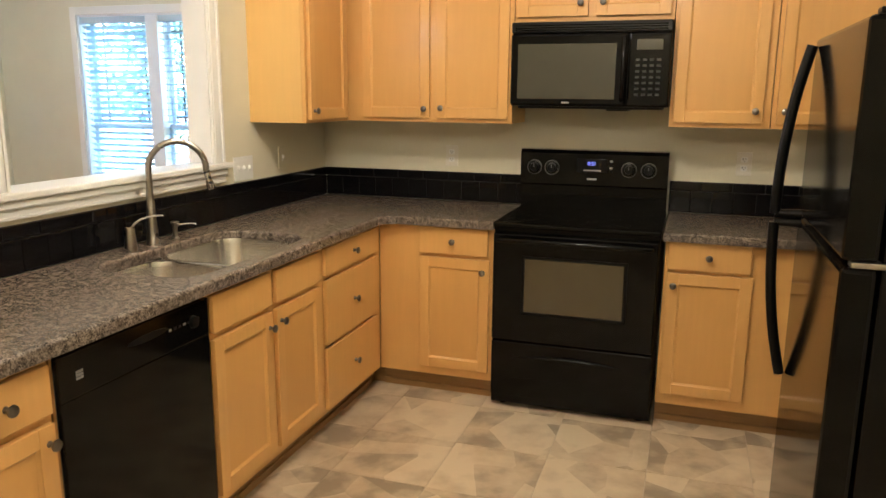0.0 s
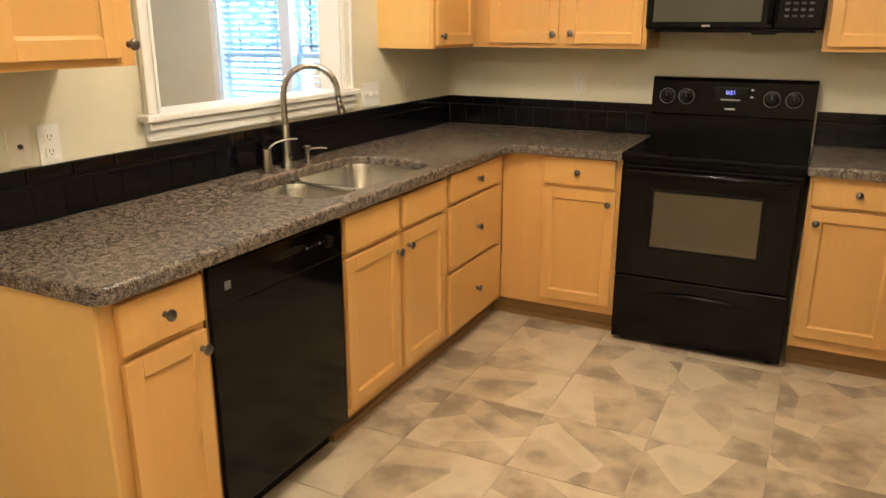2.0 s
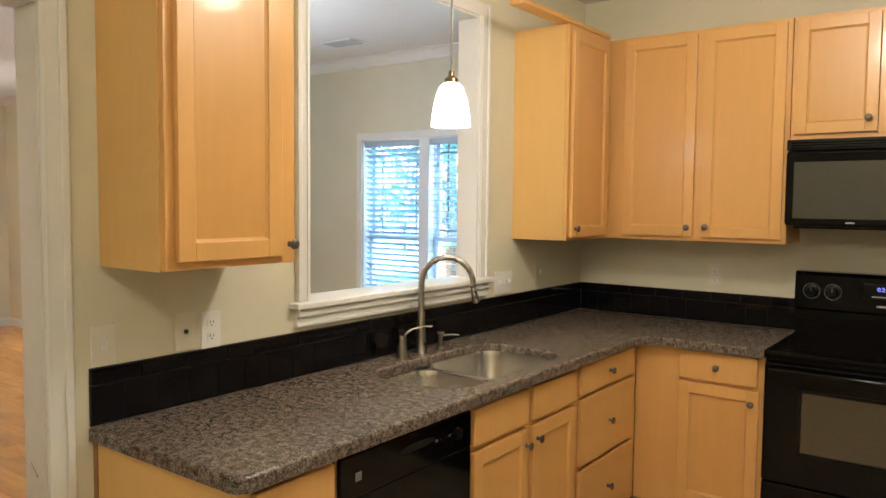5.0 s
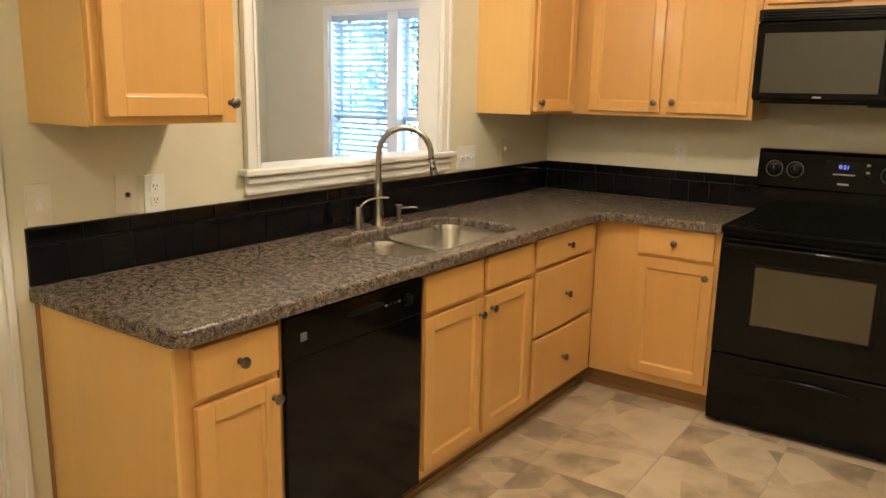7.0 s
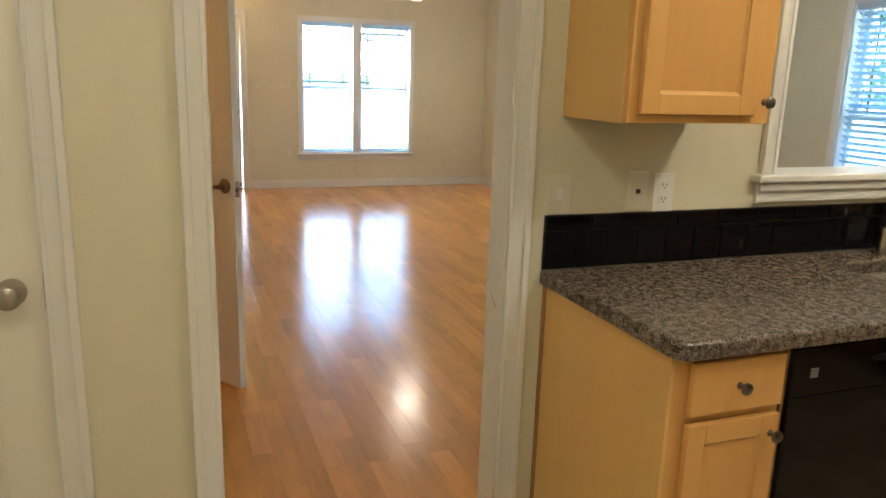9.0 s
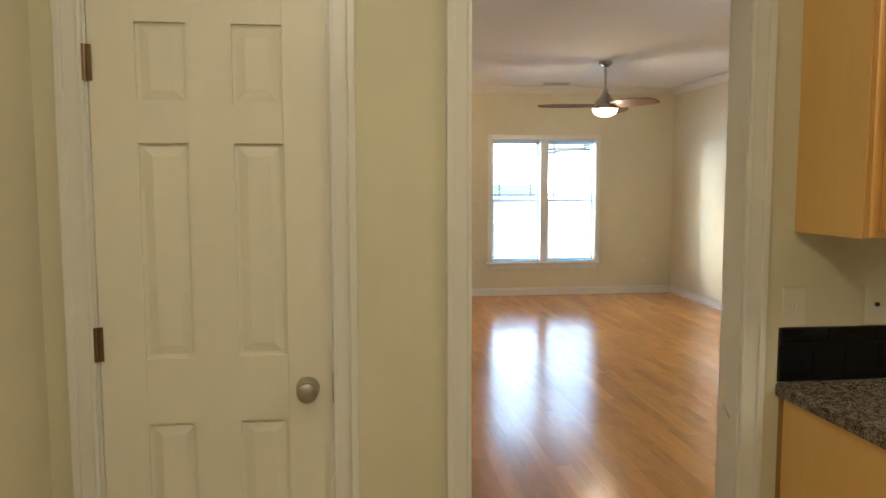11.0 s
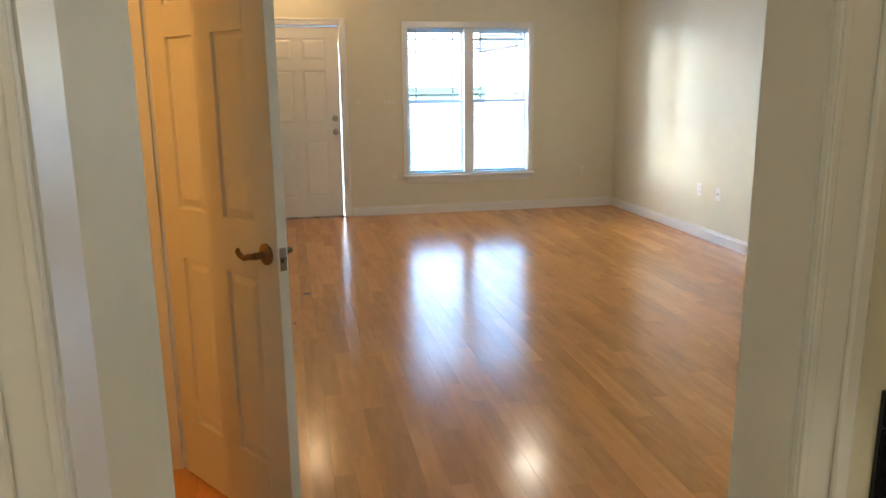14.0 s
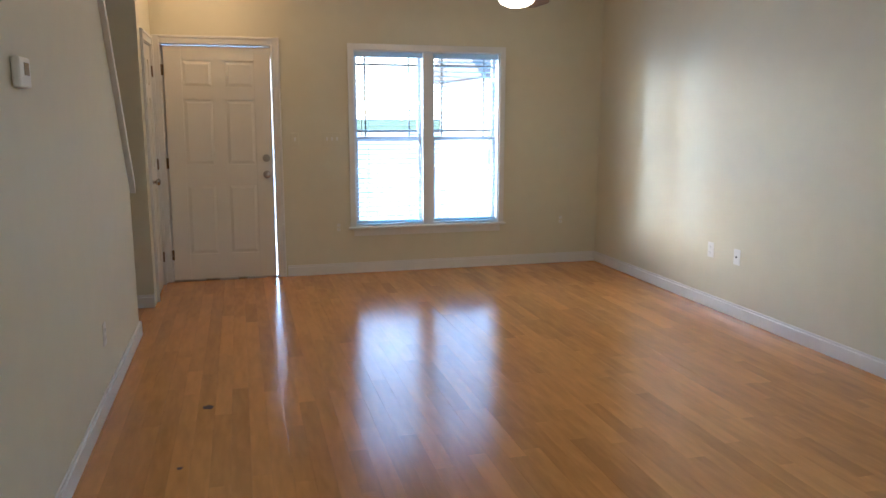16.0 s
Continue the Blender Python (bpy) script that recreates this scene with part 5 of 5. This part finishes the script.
vt = thing("ceiling_vent", (-1.98, 0.03, TOP), "white slotted ceiling vent", "vent")
part("frame", boxes((-2.14, -0.06, TOP - 0.008, -1.82, 0.12, TOP), bevel=0.002), WHITEPLATE, vt)
for k in range(6):
    part("slat", boxes((-2.12, -0.045 + 0.026 * k, TOP - 0.013, -1.84, -0.033 + 0.026 * k, TOP - 0.0081)), GREYMARK, vt)
vt = thing("ceiling_vent", (-7.2, -1.66, TOP), "white slotted ceiling vent near the window", "vent")
part("frame", boxes((-7.30, -1.84, TOP - 0.008, -7.10, -1.48, TOP), bevel=0.002), WHITEPLATE, vt)
for k in range(6):
    part("slat", boxes((-7.285 + 0.03 * k, -1.82, TOP - 0.013, -7.272 + 0.03 * k, -1.50, TOP - 0.0081)), GREYMARK, vt)

# ---- outdoors ----
ground = solid("ground", boxes((-400, -400, -0.40, 400, 400, -0.30)), GRASS, "green lawn round the house", "ground")
# the wide sheet is added so the ground beyond the window glares white
solid("pavement", boxes((-10.2, -5.0, -0.29, XW - 0.15, 0.6, -0.03), (-95, -70, -0.299, -10.2, 70, -0.27)), CONCRETE, "pale concrete porch slab and wide pale sheet added over the lawn", "pavement")
rail = thing("porch_railing", (-10.0, -1.4, -0.03), "white wooden porch railing with balusters", "railing")
part("top_rail", boxes((-10.04, -2.9, 0.78, -9.96, 0.3, 0.83), bevel=0.006), TRIM, rail)
part("bottom_rail", boxes((-10.03, -2.9, 0.08, -9.97, 0.3, 0.12), bevel=0.006), TRIM, rail)
for k in range(24):
    y = -2.82 + 0.132 * k
    part("baluster", boxes((-10.015, y - 0.016, 0.12, -9.985, y + 0.016, 0.78)), TRIM, rail)
for y in (-2.95, 0.35):
    part("post", boxes((-10.05, y - 0.05, -0.03, -9.95, y + 0.05, 0.92), bevel=0.006), TRIM, rail)

house = thing("neighbour_house", (-24, 11.0, -0.3), "pale sided house across the street with rendered base", "house")
part("wall", boxes((-30, 4.4, 0.4, -24, 19, 2.7)), SIDING, house, "pale lap siding wall")
part("base", boxes((-30, 4.38, -0.3, -23.97, 19.02, 0.4)), CONCRETE, house, "pale rendered base")
bm = bmesh.new()
prism(bm, [(-30.5, 2.7), (-23.5, 2.7), (-27, 4.6)], 4.0, 19.4, Matrix(((1, 0, 0, 0), (0, 0, 1, 0), (0, 1, 0, 0), (0, 0, 0, 1))))
part("roof", bm, SHINGLE, house, "grey shingle roof")


def tree(x, y, h, seed, label):
    rnd = random.Random(seed)
    t = thing("tree", (x, y, -0.3), label, "tree", "trees outside")
    bm = bmesh.new()
    tips = []
    tube(bm, [(x, y, -0.32), (x + 0.05, y, h * 0.25), (x + 0.1, y - 0.05, h * 0.55), (x + 0.05, y, h * 0.85)], [0.17, 0.13, 0.09, 0.03], 9)
    for k in range(11):
        a, z0 = rnd.uniform(0, 6.28), h * rnd.uniform(0.15, 0.75)
        r = h * rnd.uniform(0.18, 0.36)
        mid = (x + r * 0.5 * math.cos(a), y + r * 0.5 * math.sin(a), z0 + r * 0.35)
        tip = (x + r * math.cos(a), y + r * math.sin(a), z0 + r * 0.6)
        tube(bm, [(x + 0.06, y, z0), mid, tip], [0.05, 0.03, 0.012], 6)
        tips += [mid, tip]
    part("trunk", bm, BARK, t)
    bm = bmesh.new()
    for p in tips + [(x, y, h * 0.9)]:
        for k in range(130):
            d = Vector((rnd.gauss(0, 0.5), rnd.gauss(0, 0.5), rnd.gauss(0, 0.38))) * h * 0.16
            c = Vector(p) + d
            m = Matrix.Translation(c) @ Euler((rnd.uniform(0, 3), rnd.uniform(0, 3), rnd.uniform(0, 6))).to_matrix().to_4x4()
            s = rnd.uniform(0.06, 0.12)
            bm.faces.new([bm.verts.new(m @ Vector(q)) for q in ((-s, 0, 0), (0, -s * 0.5, 0.01), (s, 0, 0), (0, s * 0.5, 0.01))])
    part("crown", bm, LEAF, t, "loose crown of green leaves")


tree(-4.2, 5.6, 4.2, 3, "leafy green tree behind the dining bay")
tree(-1.4, 6.8, 5.0, 5, "leafy green tree behind the dining bay")
tree(-6.8, 8.0, 5.2, 8, "leafy green tree behind the house")

# ---- tiles and planks ----


def shared(name, bm, material):
    return mesh_of(name, bm, material)


def place(name, me, parent, at, org=(0, 0, 0)):
    ob = new(name, me)
    ob.parent = parent
    ob.location = Vector(at) - ORG.get(parent, Vector((0, 0, 0)))
    return ob


def tile_mesh(w, h, t, material, bev):
    return shared("tile", boxes((-w / 2, -h / 2, 0, w / 2, h / 2, t), bevel=bev), material)


for name, m, u0, u1, lab in (("backsplash", SINK, -3.008, -0.0008, "glossy black tile backsplash behind the sink"), ("backsplash", STOVE, 0.0128, 1.196, "glossy black tile backsplash in the corner"), ("backsplash", STOVE, 1.966, 3.19, "glossy black tile backsplash between range and refrigerator")):
    bs = thing(name, m @ Vector(((u0 + u1) / 2, 0.004, 0.914)), lab, "backsplash")
    part("grout", boxes((u0, 0.0005, 0.9145, u1, 0.006, 1.0745)), GROUT_DARK, bs, "", m)
    w, cap = 0.1045, 0.152
    big = shared("tile", boxes((-w / 2 + 0.0012, 0, 0, w / 2 - 0.0012, 0.0065, 0.108), bevel=0.0022), BLACKTILE)
    liner = shared("cap_tile", boxes((-cap / 2 + 0.0012, 0, 0, cap / 2 - 0.0012, 0.009, 0.046), bevel=0.004), BLACKTILE)
    rot = m.to_3x3().to_4x4()
    big.transform(rot)
    liner.transform(rot)
    if rot.determinant() < 0:
        big.flip_normals()
        liner.flip_normals()
    n = int((u1 - u0) / w)
    for k in range(n):
        place("tile", big, bs, m @ Vector((u0 + w * (k + 0.5), 0.0035 + random.uniform(-0.0004, 0.0004), 0.917)))
    for k in range(int((u1 - u0) / cap)):
        place("cap_tile", liner, bs, m @ Vector((u0 + cap * (k + 0.5), 0.0035, 1.0285)))
    rest = u1 - u0 - n * w
    if rest > 0.015:
        part("tile", boxes((u1 - rest + 0.001, 0.0035, 0.917, u1, 0.010, 1.025), bevel=0.002), BLACKTILE, bs, "", m)
    rest = u1 - u0 - int((u1 - u0) / cap) * cap
    if rest > 0.015:
        part("cap_tile", boxes((u1 - rest + 0.001, 0.0035, 1.0285, u1, 0.0125, 1.0745), bevel=0.003), BLACKTILE, bs, "", m)

S = 0.405
kfloor = bpy.data.objects["floor_kitchen"]
square = tile_mesh(S - 0.003, S - 0.003, 0.004, TILE, 0.0016)
for i in range(9):
    for j in range(14):
        x, y = 1.165 - 3 * S + (i + 0.5) * S, -1.09 + 3 * S - (j + 0.5) * S
        if x > 3.2 or y < BACK - 0.1:
            continue
        ob = place("tile", square, kfloor, (x, y, random.uniform(-0.0046, -0.0036)))
        ob.rotation_euler = (0, 0, radians(90 * random.randrange(4)))

ofloor = bpy.data.objects["floor"]
rnd = random.Random(4)
PW = 0.083
lengths = [0.38, 0.56, 0.76, 0.96, 1.2, 1.5]
planks = {L: shared("plank", boxes((-L / 2 + 0.0002, -PW / 2 + 0.0002, -0.012, L / 2 - 0.0002, PW / 2 - 0.0002, 0.0), bevel=0.0002), OAK) for L in lengths}
far = bmesh.new()
y = -5.13
while y < ALC - 0.02:
    x = XW - rnd.uniform(0, 0.6)
    while x < -0.06:
        L = rnd.choice(lengths)
        c = x + L / 2
        if c - L / 2 > XW - 0.7 and c + L / 2 < 0.0:
            if -4.7 < c < -0.3 and -4.1 < y < -2.1:
                place("plank", planks[L], ofloor, (c, y, rnd.uniform(-0.0003, 0.0002)))
            else:
                box(far, c - L / 2 + 0.0002, y - PW / 2 + 0.0002, -0.012, c + L / 2 - 0.0002, y + PW / 2 - 0.0002, rnd.uniform(-0.0003, 0.0002))
        elif c - L / 2 < -0.07:
            box(far, c - L / 2 + 0.0002, y - PW / 2 + 0.0002, -0.012, -0.062, y + PW / 2 - 0.0002, 0.0)
        x += L
    y += PW
OAK_REST = OAK.copy()
OAK_REST.name = "honey_oak_strip"
for nd in list(OAK_REST.node_tree.nodes):
    if nd.bl_idname == "ShaderNodeObjectInfo":
        geo = OAK_REST.node_tree.nodes.new("ShaderNodeNewGeometry")
        for lk in list(OAK_REST.node_tree.links):
            if lk.from_node == nd:
                OAK_REST.node_tree.links.new(geo.outputs["Random Per Island"], lk.to_socket)
rest = new("plank", mesh_of("plank", far, OAK_REST))
rest.parent = ofloor
tagged(rest, "honey oak strip flooring", "", "", "stuff")

# two dark knots in the oak boards
KNOT = mat("dark_wood_knot", (0.045, 0.014, 0.005), 0.5, vary=0.3, scale=60, spec=0.2)
for x, y, rx, ry in ((-4.47, -3.63, 0.032, 0.028), (-3.80, -3.72, 0.015, 0.014)):
    bm = bmesh.new()
    lower, upper = [], []
    for k in range(14):
        a = 2 * math.pi * k / 14
        w = rnd.uniform(0.72, 1.1)
        lower.append(bm.verts.new((x + rx * w * math.cos(a), y + ry * w * math.sin(a), -0.002)))
        upper.append(bm.verts.new((x + rx * w * math.cos(a), y + ry * w * math.sin(a), 0.0009)))
    bm.faces.new(upper)
    for k in range(14):
        bm.faces.new((lower[k], lower[k - 1], upper[k - 1], upper[k]))
    knot = new("knot", mesh_of("knot", bm, KNOT))
    knot.parent = ofloor
